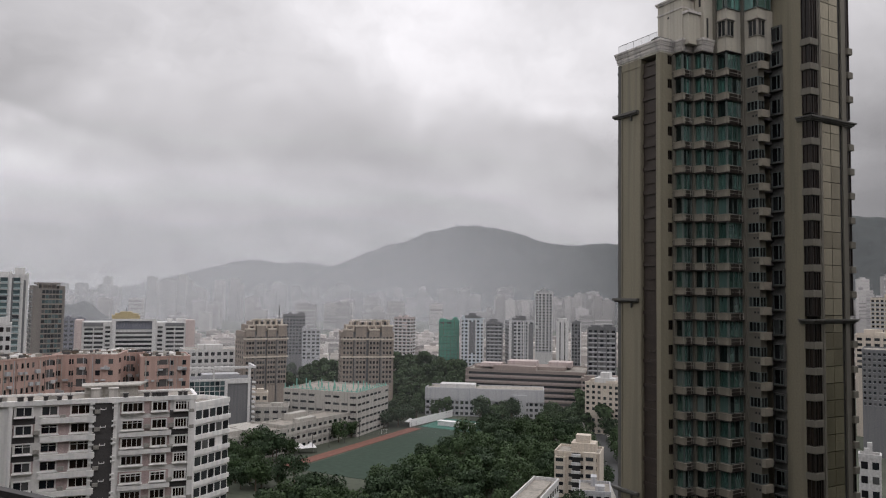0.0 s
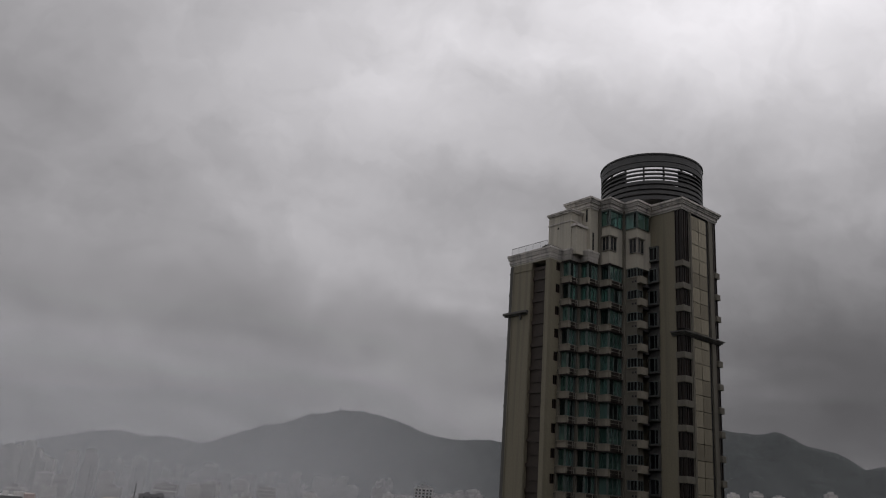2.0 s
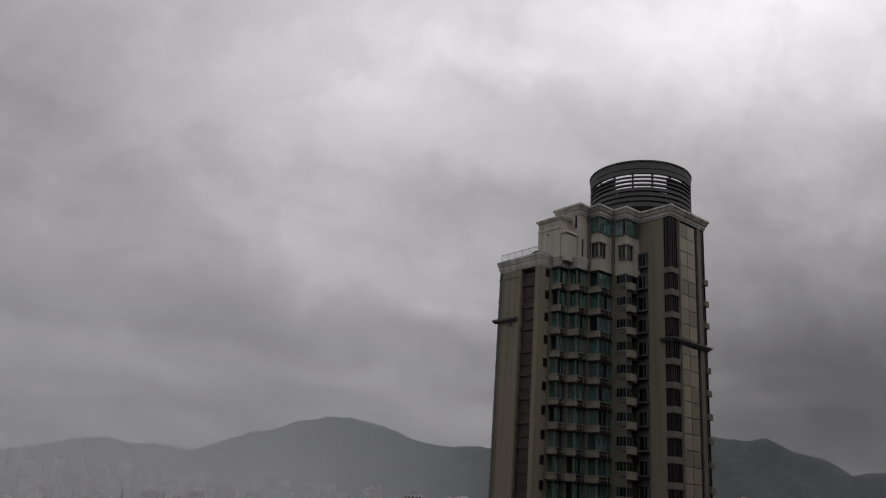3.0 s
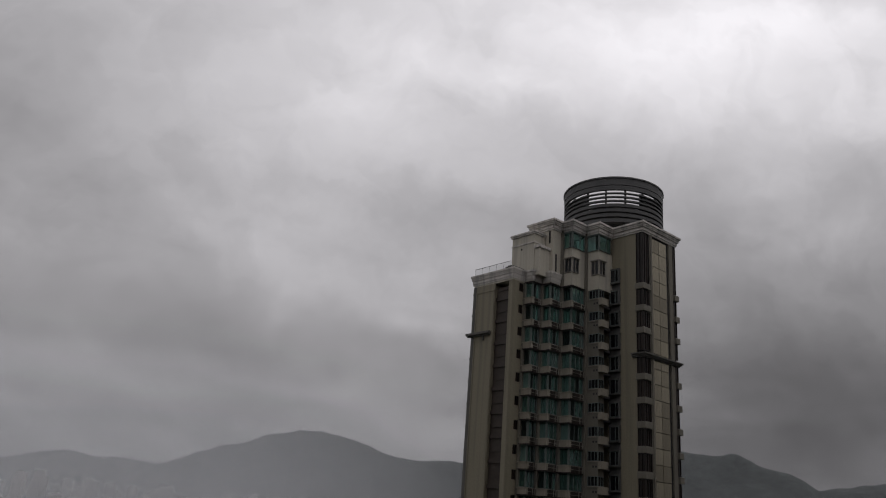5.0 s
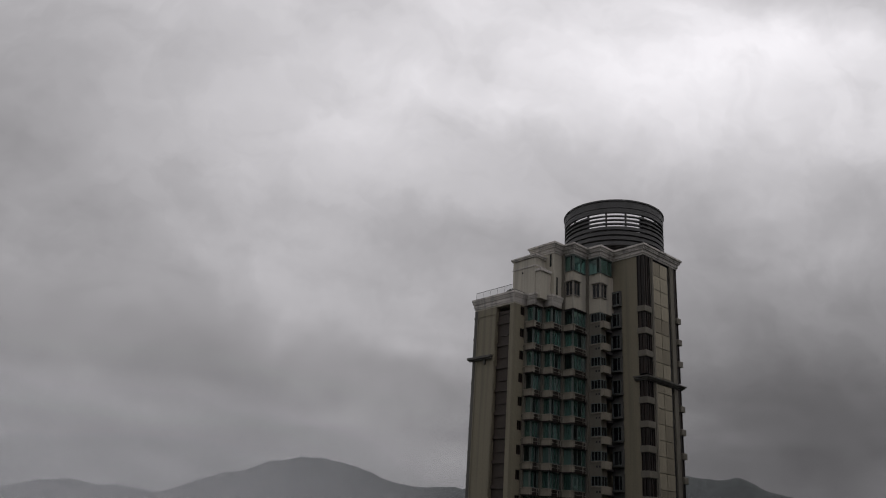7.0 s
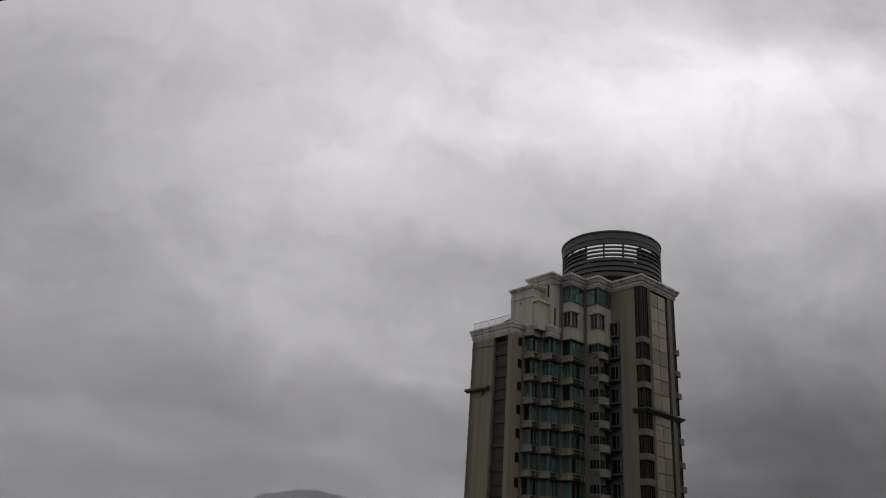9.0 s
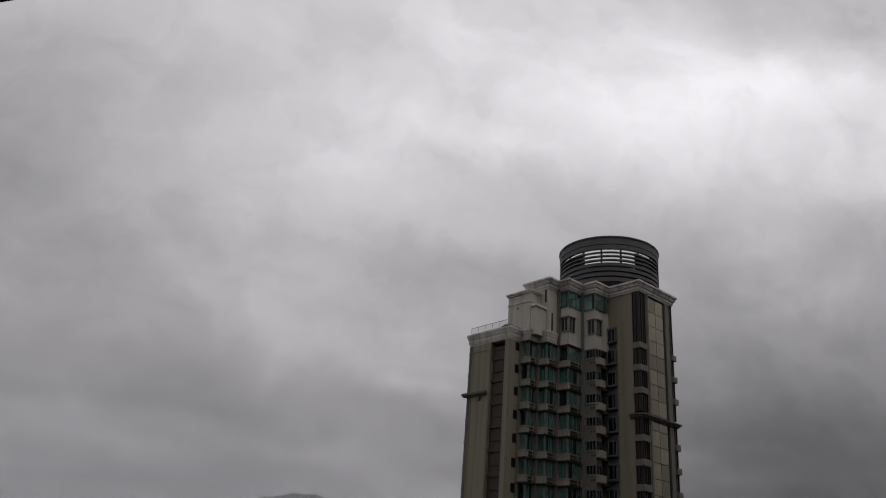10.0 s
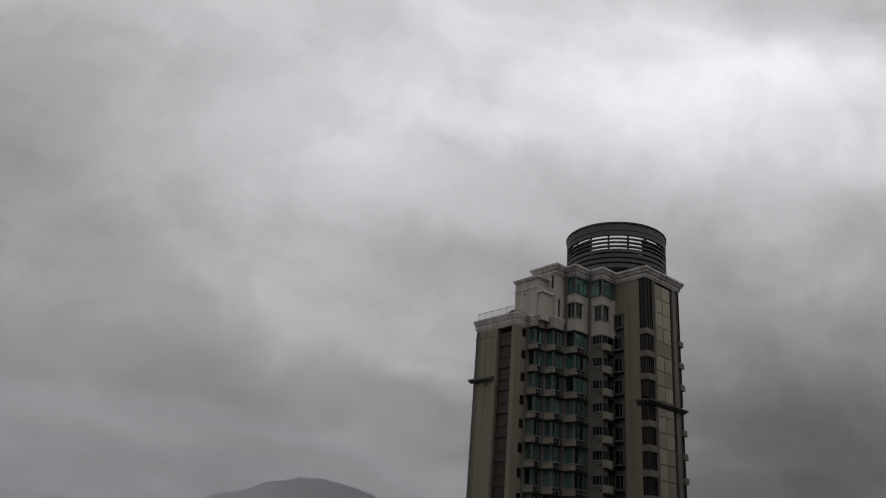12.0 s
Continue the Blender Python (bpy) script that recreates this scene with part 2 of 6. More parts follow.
# ---- mesh helpers ----
class Boxes:
    """Gathers boxes and prisms into one mesh."""

    def __init__(self):
        self.v, self.f = [], []

    def box(self, x0, x1, y0, y1, z0, z1):
        n = len(self.v)
        self.v += [(x0, y0, z0), (x1, y0, z0), (x1, y1, z0), (x0, y1, z0), (x0, y0, z1), (x1, y0, z1), (x1, y1, z1), (x0, y1, z1)]
        self.f += [tuple(n + i for i in q) for q in ((0, 3, 2, 1), (4, 5, 6, 7), (0, 1, 5, 4), (1, 2, 6, 5), (2, 3, 7, 6), (3, 0, 4, 7))]
        return self

    def prism(self, pts, z0, z1, top=True):
        """pts run counter-clockwise seen from above."""
        n, k = len(self.v), len(pts)
        self.v += [(x, y, z0) for x, y in pts] + [(x, y, z1) for x, y in pts]
        self.f += [(n + i, n + (i + 1) % k, n + k + (i + 1) % k, n + k + i) for i in range(k)]
        if top:
            self.f += [tuple(n + k + i for i in range(k)), tuple(n + i for i in reversed(range(k)))]
        return self

    def ring(self, cx, cy, r0, r1, z0, z1, k=64):
        n = len(self.v)
        for i in range(k):
            c, s = math.cos(2 * math.pi * i / k), math.sin(2 * math.pi * i / k)
            self.v += [(cx + r0 * c, cy + r0 * s, z0), (cx + r1 * c, cy + r1 * s, z0), (cx + r1 * c, cy + r1 * s, z1), (cx + r0 * c, cy + r0 * s, z1)]
        for i in range(k):
            a, b = n + 4 * i, n + 4 * ((i + 1) % k)
            for p, q in ((0, 1), (1, 2), (2, 3), (3, 0)):
                self.f.append((a + p, b + p, b + q, a + q))
        return self

    def lattice(self, xs, zs, solid, y0, y1):
        """One connected frame of bars: the solid cells of a grid, from y0 to y1."""
        ids = {}

        def vert(i, j, k):
            if (i, j, k) not in ids:
                ids[i, j, k] = len(self.v)
                self.v.append((xs[i], (y0, y1)[k], zs[j]))
            return ids[i, j, k]
        on = {(i, j) for i in range(len(xs) - 1) for j in range(len(zs) - 1) if solid(i, j)}
        for i, j in on:
            c = ((i, j), (i + 1, j), (i + 1, j + 1), (i, j + 1))
            self.f.append(tuple(vert(*p, 0) for p in c))
            self.f.append(tuple(vert(*p, 1) for p in reversed(c)))
            for (p, q), n in zip(((c[0], c[1]), (c[1], c[2]), (c[2], c[3]), (c[3], c[0])), ((i, j - 1), (i + 1, j), (i, j + 1), (i - 1, j))):
                if n not in on:
                    self.f.append((vert(*p, 0), vert(*p, 1), vert(*q, 1), vert(*q, 0)))
        return self

    def mesh(self, name, mat):
        me = bpy.data.meshes.new(name)
        me.from_pydata(self.v, [], self.f)
        me.materials.append(mat)
        me.update()
        return me


def thing(name, label, category, x=0, y=0, z=0, rz=0, group="", kind=""):
    e = new(name)
    e.empty_display_size = 0.5
    e.matrix_world = pose(x, y, z, 0, 0, rz)
    return tagged(e, label, category, group, kind)


def part(name, me, parent, m=None, label="", kind=""):
    ob = new(name, me)
    ob.parent = parent
    if m is not None:
        ob.matrix_local = m
    return tagged(ob, label, kind=kind)


def bevelled(ob, w=0.05):
    b = ob.modifiers.new("bevel", "BEVEL")
    b.width, b.segments, b.limit_method = w, 1, "ANGLE"
    return ob


SHARED = {}


def shared(key, make):
    if key not in SHARED:
        SHARED[key] = make()
    return SHARED[key]


def polar(az, dist):
    return dist * math.sin(radians(az)), dist * math.cos(radians(az))


# ---- ground, hills, mist ----
def ground():
    bm = bmesh.new()
    n = 48
    rings = [0, 60, 120, 200, 300, 420, 600, 900, 1400, 2200, 3200, 4800]
    rows = [[bm.verts.new((r * math.cos(2 * math.pi * i / n), r * math.sin(2 * math.pi * i / n), 0)) for i in range(n)] for r in rings[1:]]
    mid = bm.verts.new((0, 0, 0))
    for i in range(n):
        bm.faces.new((mid, rows[0][i], rows[0][(i + 1) % n]))
        for a, b in zip(rows, rows[1:]):
            bm.faces.new((a[i], b[i], b[(i + 1) % n], a[(i + 1) % n]))
    me = bpy.data.meshes.new("ground")
    bm.to_mesh(me)
    me.materials.append(M_GROUND)
    tagged(new("ground", me), "grey-green city ground between the buildings", "ground", kind="structure")


ground()

M_HILL = material("wooded_hillside", (0.034, 0.041, 0.04), 0.95, vary=0.16, grain=0.03, stain=0.2, bump=0)


def smooth_step(x):
    x = max(0.0, min(1.0, x))
    return x * x * (3 - 2 * x)


def hill_range(name, label, dist, crestline, seed, depth=1100):
    """A ridge on an arc; crestline: (azimuth, height of the crest)."""
    bm = bmesh.new()
    cols, rows = 260, 30
    az0, az1 = crestline[0][0], crestline[-1][0]
    grid = []
    for i in range(cols + 1):
        az = az0 + (az1 - az0) * i / cols
        for (a, h), (a2, h2) in zip(crestline, crestline[1:]):
            if a <= az <= a2:
                t = (az - a) / (a2 - a)
                crest = h + (h2 - h) * (0.5 * t + 0.5 * smooth_step(t))
        line = []
        for j in range(rows + 1):
            v = j / rows
            x, y = polar(az, dist - depth * 0.6 + depth * v)
            form = v / 0.6 if v <= 0.6 else 1 - 0.7 * smooth_step((v - 0.6) / 0.4)
            form = 0.6 * form + 0.4 * smooth_step(form)
            rag = noise.fractal((x / 230 + seed, y / 230, 0.3), 0.7, 2.1, 8)
            gully = abs(noise.noise((x / 170 + seed, y / 420, 1.7)))
            z = crest * form * (1 + 0.22 * (rag - 1.6 * gully) * (1.08 - form)) + 12 * rag * form - 4 * (1 - form)
            line.append(bm.verts.new((x, y, z)))
        grid.append(line)
    for i in range(cols):
        for j in range(rows):
            bm.faces.new((grid[i][j], grid[i + 1][j], grid[i + 1][j + 1], grid[i][j + 1]))
    bmesh.ops.recalc_face_normals(bm, faces=bm.faces[:])
    me = bpy.data.meshes.new(name)
    bm.to_mesh(me)
    for p in me.polygons:
        p.use_smooth = True
    me.materials.append(M_HILL)
    return tagged(new(name, me), label, "hill", kind="structure")


hill_range("hill", "long dark wooded mountain ridge fading into mist", 3200,
           [(-14, 20), (-8, 188), (-5.8, 240), (-3.7, 290), (-1.1, 345), (1.05, 364), (2.8, 369), (4.9, 353), (7.05, 316), (9.2, 290), (12.9, 293), (20, 330), (26, 385), (28.7, 393), (30.3, 380), (32.1, 394), (34, 353), (35.8, 326), (37.2, 276), (38.7, 292), (44, 320), (52, 270), (66, 150)], 3.1)
hill_range("hill", "low misty ridge behind the far city", 3500,
           [(-62, 40), (-30, 50), (-23, 80), (-19, 150), (-15.5, 215), (-11.5, 205), (-7, 195), (0, 120)], 7.7)


def knoll_height(x, y, cx, cy, rx, ry, h):
    r2 = ((x - cx) / rx) ** 2 + ((y - cy) / ry) ** 2
    return h * smooth_step(1.25 - r2 ** 0.5) * (0.92 + 0.16 * noise.noise((x / 30, y / 30, 0)))


def knoll(label, mat, cx, cy, rx, ry, h):
    """A low rounded rise of the ground."""
    bm = bmesh.new()
    n, k = 48, 14
    grid = [[None] * n for _ in range(k + 1)]
    for i in range(k + 1):
        for j in range(n):
            th, r = 2 * math.pi * j / n, 1.3 * i / k
            x, y = cx + rx * r * math.cos(th), cy + ry * r * math.sin(th)
            grid[i][j] = bm.verts.new((x, y, knoll_height(x, y, cx, cy, rx, ry, h) - 0.2))
    for i in range(k):
        for j in range(n):
            bm.faces.new((grid[i][j], grid[i + 1][j], grid[i + 1][(j + 1) % n], grid[i][(j + 1) % n]))
    bmesh.ops.remove_doubles(bm, verts=bm.verts[:], dist=0.05)
    me = bpy.data.meshes.new("hill")
    bm.to_mesh(me)
    bm.free()
    for p in me.polygons:
        p.use_smooth = True
    me.materials.append(mat)
    tagged(new("hill", me), label, "hill", kind="structure")


WOODED = (-38.0, 585.0, 72.0, 60.0, 15.0)
knoll("low wooded rise behind the school", M_GROUND, *WOODED)
knoll("small dark wooded hill in the mist", M_HILL, *polar(-26.3, 1290), 84, 60, 56)


# see-through diffuse sheet standing in for haze, thinner upwards and to the right
def mist_material(name, density, top):
    m = bpy.data.materials.new(name)
    m.use_nodes = True
    t = m.node_tree
    t.nodes.clear()
    out = t.nodes.new("ShaderNodeOutputMaterial")
    mixer = t.nodes.new("ShaderNodeMixShader")
    clear = t.nodes.new("ShaderNodeBsdfTransparent")
    veil = t.nodes.new("ShaderNodeBsdfDiffuse")
    back = t.nodes.new("ShaderNodeBsdfTranslucent")
    both = t.nodes.new("ShaderNodeMixShader")
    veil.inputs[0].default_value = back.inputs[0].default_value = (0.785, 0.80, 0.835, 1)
    t.links.new(veil.outputs[0], both.inputs[1])
    t.links.new(back.outputs[0], both.inputs[2])
    geo = t.nodes.new("ShaderNodeNewGeometry")
    sp = t.nodes.new("ShaderNodeSeparateXYZ")
    t.links.new(geo.outputs["Position"], sp.inputs[0])
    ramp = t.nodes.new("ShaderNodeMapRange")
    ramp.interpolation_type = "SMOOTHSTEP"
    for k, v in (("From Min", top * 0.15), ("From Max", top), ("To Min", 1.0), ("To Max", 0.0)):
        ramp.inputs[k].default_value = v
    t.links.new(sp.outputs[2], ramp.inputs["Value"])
    mp = t.nodes.new("ShaderNodeMapping")
    mp.inputs["Scale"].default_value = (1 / 400, 1 / 400, 1 / 140)
    wisps = t.nodes.new("ShaderNodeTexNoise")
    wisps.inputs["Scale"].default_value, wisps.inputs["Detail"].default_value = 1.0, 2.0
    t.links.new(geo.outputs["Position"], mp.inputs[0])
    t.links.new(mp.outputs[0], wisps.inputs["Vector"])
    wr = t.nodes.new("ShaderNodeMapRange")
    wr.interpolation_type = "SMOOTHSTEP"
    for k, v in (("From Min", 0.2), ("From Max", 0.8), ("To Min", 0.75), ("To Max", 1.18)):
        wr.inputs[k].default_value = v
    t.links.new(wisps.outputs["Fac"], wr.inputs["Value"])
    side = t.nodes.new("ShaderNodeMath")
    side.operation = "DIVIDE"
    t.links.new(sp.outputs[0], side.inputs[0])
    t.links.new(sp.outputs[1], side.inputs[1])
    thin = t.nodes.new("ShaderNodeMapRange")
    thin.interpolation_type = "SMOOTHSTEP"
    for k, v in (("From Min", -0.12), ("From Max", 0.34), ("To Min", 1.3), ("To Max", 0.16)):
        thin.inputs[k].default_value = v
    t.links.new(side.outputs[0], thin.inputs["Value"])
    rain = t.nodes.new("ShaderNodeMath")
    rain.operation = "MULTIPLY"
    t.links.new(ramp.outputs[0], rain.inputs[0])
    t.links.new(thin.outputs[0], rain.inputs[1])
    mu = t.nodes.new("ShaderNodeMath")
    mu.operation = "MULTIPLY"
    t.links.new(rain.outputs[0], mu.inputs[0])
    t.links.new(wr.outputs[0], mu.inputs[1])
    m2 = t.nodes.new("ShaderNodeMath")
    m2.operation, m2.use_clamp = "MULTIPLY", True
    m2.inputs[1].default_value = density
    t.links.new(mu.outputs[0], m2.inputs[0])
    t.links.new(m2.outputs[0], mixer.inputs[0])
    t.links.new(clear.outputs[0], mixer.inputs[1])
    t.links.new(both.outputs[0], mixer.inputs[2])
    t.links.new(mixer.outputs[0], out.inputs[0])
    return m


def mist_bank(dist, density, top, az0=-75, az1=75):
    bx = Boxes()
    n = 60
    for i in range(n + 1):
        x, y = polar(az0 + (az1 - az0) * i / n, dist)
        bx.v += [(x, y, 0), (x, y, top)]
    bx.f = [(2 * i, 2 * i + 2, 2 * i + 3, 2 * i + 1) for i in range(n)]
    tagged(new("mist", bx.mesh("mist", mist_material("mist_veil", density, top))), "translucent sheet standing in for the haze between city and hills", "mist", kind="backdrop")


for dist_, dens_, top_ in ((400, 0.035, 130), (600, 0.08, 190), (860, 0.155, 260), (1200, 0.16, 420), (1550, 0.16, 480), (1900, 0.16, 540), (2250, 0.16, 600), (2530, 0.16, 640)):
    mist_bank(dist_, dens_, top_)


# ---- the residential tower ----
M_PIL = material("tan_grey_tile", (0.165, 0.152, 0.124), 0.75, vary=0.06, stain=0.3, streak=True)
# lighter paint, lifted further to carry the brighter light near the top
M_UPPER = material("pale_top_lit_render", (0.45, 0.42, 0.352), 0.8, vary=0.04, grain=5, stain=0.3, streak=True)
# grey tile, set darker to carry the shade inside the slot
M_SLOT = material("grey_tile_in_shade", (0.105, 0.105, 0.10), 0.8, stain=0.35, streak=True)
M_LEDGE = material("pale_ledge_tile", (0.28, 0.252, 0.204), 0.75, vary=0.06, grain=5, stain=0.35, streak=True)
# Plan in metres along its own axes: a to the back right, b to the back left, saw-toothed towards the camera.
S = 3.0                      # storey height
Z0 = EYE + 29.62             # middle of the top row of windows
Z_LOW = EYE + 31.3           # roof edge of the lower wing
Z_TOP = EYE + 39.5           # roof edge of the high wing
N_ST = 25
LEFT, FRONT, RIGHT = -90, 0, 90  # turns of things fixed to the faces that look to -a, -b, +a

tower = thing("residential_tower", "tall beige residential tower with teal bay windows and round crown", "tower", 42.87, 87.11, 0, 30)


def fix(a, b, z, turn):
    return pose(a, b, z, 0, 0, turn)


def tower_pane(w, h, mat):
    return shared(("pane", round(w, 2), round(h, 2), mat.name), lambda: Boxes().box(-w / 2, w / 2, 0, 0.03, -h / 2, h / 2).mesh("pane", mat))


def frame_mesh(w, h, splits, bar=0.07, deep=0.16, mat=None, head=0.0):
    mat = mat or M_FRAME

    def make():
        xs = [-w / 2, -w / 2 + bar]
        for s in splits:
            xs += [-w / 2 + s * w - bar / 2, -w / 2 + s * w + bar / 2]
        xs += [w / 2 - bar, w / 2]
        return Boxes().lattice(xs, [-h / 2, -h / 2 + bar, h / 2 - bar, h / 2], lambda i, j: i % 2 == 0 or j != 1, -deep / 2, deep / 2).mesh("window", mat)
    return shared(("frame", round(w, 2), round(h, 2), tuple(splits), mat.name, head), make)


def tower_window(a, b, z, turn, w, h, splits=(), glass=None, head=0.0, mat=None):
    """A framed window centred on the face, its panes set back in the frame."""
    win = part("window", frame_mesh(w, h, splits, mat=mat, head=head), tower, fix(a, b, z, turn))
    if head:
        part("window_hood", shared(("hood", w, head), lambda: Boxes().box(-w / 2 - 0.08, w / 2 + 0.08, -head - 0.08, 0.08, h / 2, h / 2 + 0.12).mesh("window_hood", mat or M_FRAME)), win)
    edges = [0, *splits, 1]
    for s0, s1 in zip(edges, edges[1:]):
        pw = (s1 - s0) * w - 0.06
        part("pane", tower_pane(pw, h - 0.12, glass or M_TEAL), win, pose((s0 + s1 - 1) / 2 * w, 0.02, 0))


# inner core behind all windows, and the parts of the plan that close it at the back
IN = 0.45
core_plan = [(-11.8 + 2.2, 19.4), (-11.8 + 2.2, 12.25 + IN), (-9.5 + IN, 12.25 + IN), (-9.5 + IN, 10.85 + IN), (-7.6 + IN, 10.85 + IN), (-7.6 + IN, 9.4 + IN), (-5.3 + IN, 9.4 + IN),
             (-5.3 + IN, 7.7 + IN), (-2.35 + IN, 7.7 + IN), (-2.35 + IN, 5.5 + IN), (-1.3, 5.5 + IN), (-1.3, 7.2), (0.6 + IN, 7.2), (0.6 + IN, 0.6 + IN), (8.4 - IN, 0.6 + IN), (8.4 - IN, 19.4)]
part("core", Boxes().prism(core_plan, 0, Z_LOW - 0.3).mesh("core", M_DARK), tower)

# solid walls: the flank, the piers at the inner corners, the pillar and the back
for name_, a0, a1, b0, b1, top_ in (("flank_wall", -11.8, -9.6, 15.53, 19.6, Z_LOW - 0.9), ("flank_wall", -11.8, -9.6, 12.7, 13.02, Z_LOW - 0.9), ("back_wall", -9.6, 8.4, 19.4, 19.75, Z_LOW - 0.9),
                                    ("side_wall", 8.1, 8.4, 3.0, 19.4, Z_LOW - 0.3), ("pillar", 0.6, 1.05, 1.66, 4.2, Z_TOP - 1.2), ("slot_wall", 0.6, 1.0, 6.15, 7.2, Z_TOP - 1.2)):
    part(name_, Boxes().box(a0, a1, b0, b1, 0, top_).mesh(name_, M_BEIGE), tower)


for a, b in ((-9.5, 12.25), (-7.6, 10.85), (-5.3, 9.4), (-2.35, 7.7)):
    part("pier", Boxes().box(a - 0.3, a + 0.05, b - 0.34, b + 0.5, 0, (Z_LOW if a < -6 else Z_TOP) - 1.0).mesh("pier", M_PIL), tower)
for a, b in ((-9.5, 10.85), (-7.6, 9.4), (-5.3, 7.7)):
    part("corner_post", Boxes().box(a - 0.02, a + 0.1, b - 0.02, b + 0.1, 0, Z_LOW - 1.0).mesh("corner_post", M_FRAME), tower)

# flank: sunk strip of brown tile with a ledge at each floor, grey edge strip, framed panel and ledges
part("brown_strip", Boxes().box(-11.35, -9.7, 13.02, 15.53, 0, Z_LOW - 1.6).mesh("brown_strip", M_BROWN), tower, label="dark brown tiled strip sunk into the flank")
ledge_me = Boxes().box(-11.52, -11.35, 13.03, 15.52, -0.45, 0.0).box(-11.46, -11.35, 13.6, 15.0, 0.9, 1.0).mesh("strip_ledge", M_BROWN)
for k in range(N_ST):
    part("strip_ledge", ledge_me, tower, pose(0, 0, Z0 - 1.3 - S * k))
edge = Boxes().box(-11.86, -11.6, 19.15, 19.66, 0, Z_LOW - 0.9)
part("edge_strip", edge.mesh("edge_strip", M_GREY), tower)
panel = Boxes()
for k in range(4):
    z1 = Z_LOW - 1.75 if k == 0 else EYE + 23.6 - 24 * (k - 1) - 0.2
    z0 = max(0.5, EYE + 23.6 - 24 * k + 0.25)
    panel.box(-11.87, -11.8, 15.62, 15.85, z0, z1).box(-11.87, -11.8, 18.9, 19.1, z0, z1).box(-11.87, -11.8, 15.85, 18.9, z1 - 0.18, z1)
part("panel_border", panel.mesh("panel_border", M_BEIGE), tower)
for k in range(4):
    bx = Boxes().box(-12.3, -11.8, 15.9, 20.35, -0.12, 0.22).box(-12.1, -11.8, 15.9, 20.2, -0.3, -0.12).box(-12.05, -11.8, 17.1, 17.35, -0.95, -0.3)
    bevelled(part("flank_ledge", bx.mesh("flank_ledge", M_GREY), tower, pose(0, 0, EYE + 23.6 - 24 * k), "dark stained concrete ledge"), 0.04)
hood_me = Boxes().box(-11.7, -11.2, 19.6, 19.95, -0.1, 0.12).box(-11.6, -11.3, 19.6, 19.8, -0.6, -0.1).mesh("hood", M_GREY)
for k in range(N_ST):
    part("hood", hood_me, tower, pose(0, 0, Z0 - 0.2 - S * k))

# window bays
TEETH = [(-9.5, 10.85, 12.25, -7.6), (-7.6, 9.4, 10.85, -5.3), (-5.3, 7.7, 9.4, -2.35)]
bay_side = {}
for (a0, b0, b1, a1) in TEETH:
    w = b1 - b0 - 0.12
    # sill panel on the flank of the tooth, standing proud
    bay_side[a0] = (Boxes().box(a0 - 0.28, a0 + 0.1, b0 - 0.28, b0 + w, -2.27, -1.42).box(a0 - 0.34, a0 + 0.1, b0 - 0.34, b0 + w, -1.5, -1.4).mesh("sill_panel", M_LEDGE),
                    Boxes().box(a0 - 0.3, a1 - 0.4, b0 - 0.3, b0 + 0.4, 0.64, 0.76).box(a0 - 0.3, a0 + 0.3, b0 + 0.4, b0 + w, 0.64, 0.76).mesh("window_hood", M_BRFRAME))


def louvre(w):
    def make():
        bx = Boxes()
        for i in range(9):
            z = -0.36 + 0.085 * i
            bx.box(-w / 2, w / 2, -0.05, 0.1, z, z + 0.045)
        bx.box(-w / 2, w / 2, 0.1, 0.14, -0.4, 0.4)
        return bx.mesh("louvre", M_LOUVRE)
    return shared(("louvre", w), make)


def louvre_frame(w):
    def make():
        bx = Boxes()
        for x in (-w / 2, w * 0.22, w / 2 - 0.05):
            bx.box(x, x + 0.05, -0.13, -0.05, -0.42, 0.42)
        for z in (-0.44, -0.03, 0.39):
            bx.box(-w / 2, w / 2, -0.13, -0.05, z, z + 0.05)
        return bx.mesh("louvre_frame", M_WHITEBAR)
    return shared(("louvre_frame", w), make)


vent_me = Boxes().box(-0.12, 0.12, -0.02, 0.1, -0.12, 0.12).mesh("vent", M_DARK)
corner_me = Boxes().box(-11.8, -10.58, 12.25, 12.7, -2.4, 0.6).box(-9.8, -9.5, 12.25, 12.7, -2.4, 0.6).box(-10.58, -9.8, 12.25, 12.7, -2.4, -0.58).mesh("corner_wall", M_BEIGE)
part("corner_wall", Boxes().box(-11.8, -9.5, 12.25, 12.7, Z0 + 0.6, Z_LOW - 0.9).mesh("corner_wall", M_BEIGE), tower)
for k in range(N_ST):
    z = Z0 - S * k
    # blind wall with its small window
    part("corner_wall", corner_me, tower, pose(0, 0, z))
    tower_window(-10.19, 12.38, z + 0.01, FRONT, 0.78, 1.17, (0.5,), M_BRONZE, mat=M_BRFRAME)
    part("vent", vent_me, tower, fix(-9.72, 12.24, z - 1.75, FRONT))
    for j, (a0, b0, b1, a1) in enumerate(TEETH):
        ws, wf = b1 - b0 - 0.2, a1 - a0 - 0.5
        tower_window(a0 + 0.02, b0 + 0.08 + ws / 2, z - 0.37, LEFT, ws, 2.02, (), M_TEAL)
        tower_window(a0 + 0.08 + wf / 2, b0 + 0.02, z - 0.37, FRONT, wf, 2.02, ((0.42, 0.8), (0.3, 0.66), (0.36, 0.7))[j], M_TEAL)
        part("sill_panel", bay_side[a0][0], tower, pose(0, 0, z))
        part("window_hood", bay_side[a0][1], tower, pose(0, 0, z))
        part("louvre", louvre(round(wf - 0.1, 2)), tower, fix(a0 + 0.13 + wf / 2, b0 - 0.06, z - 1.86, FRONT))
        part("louvre_frame", louvre_frame(round(wf - 0.1, 2)), tower, fix(a0 + 0.13 + wf / 2, b0 - 0.06, z - 1.86, FRONT))

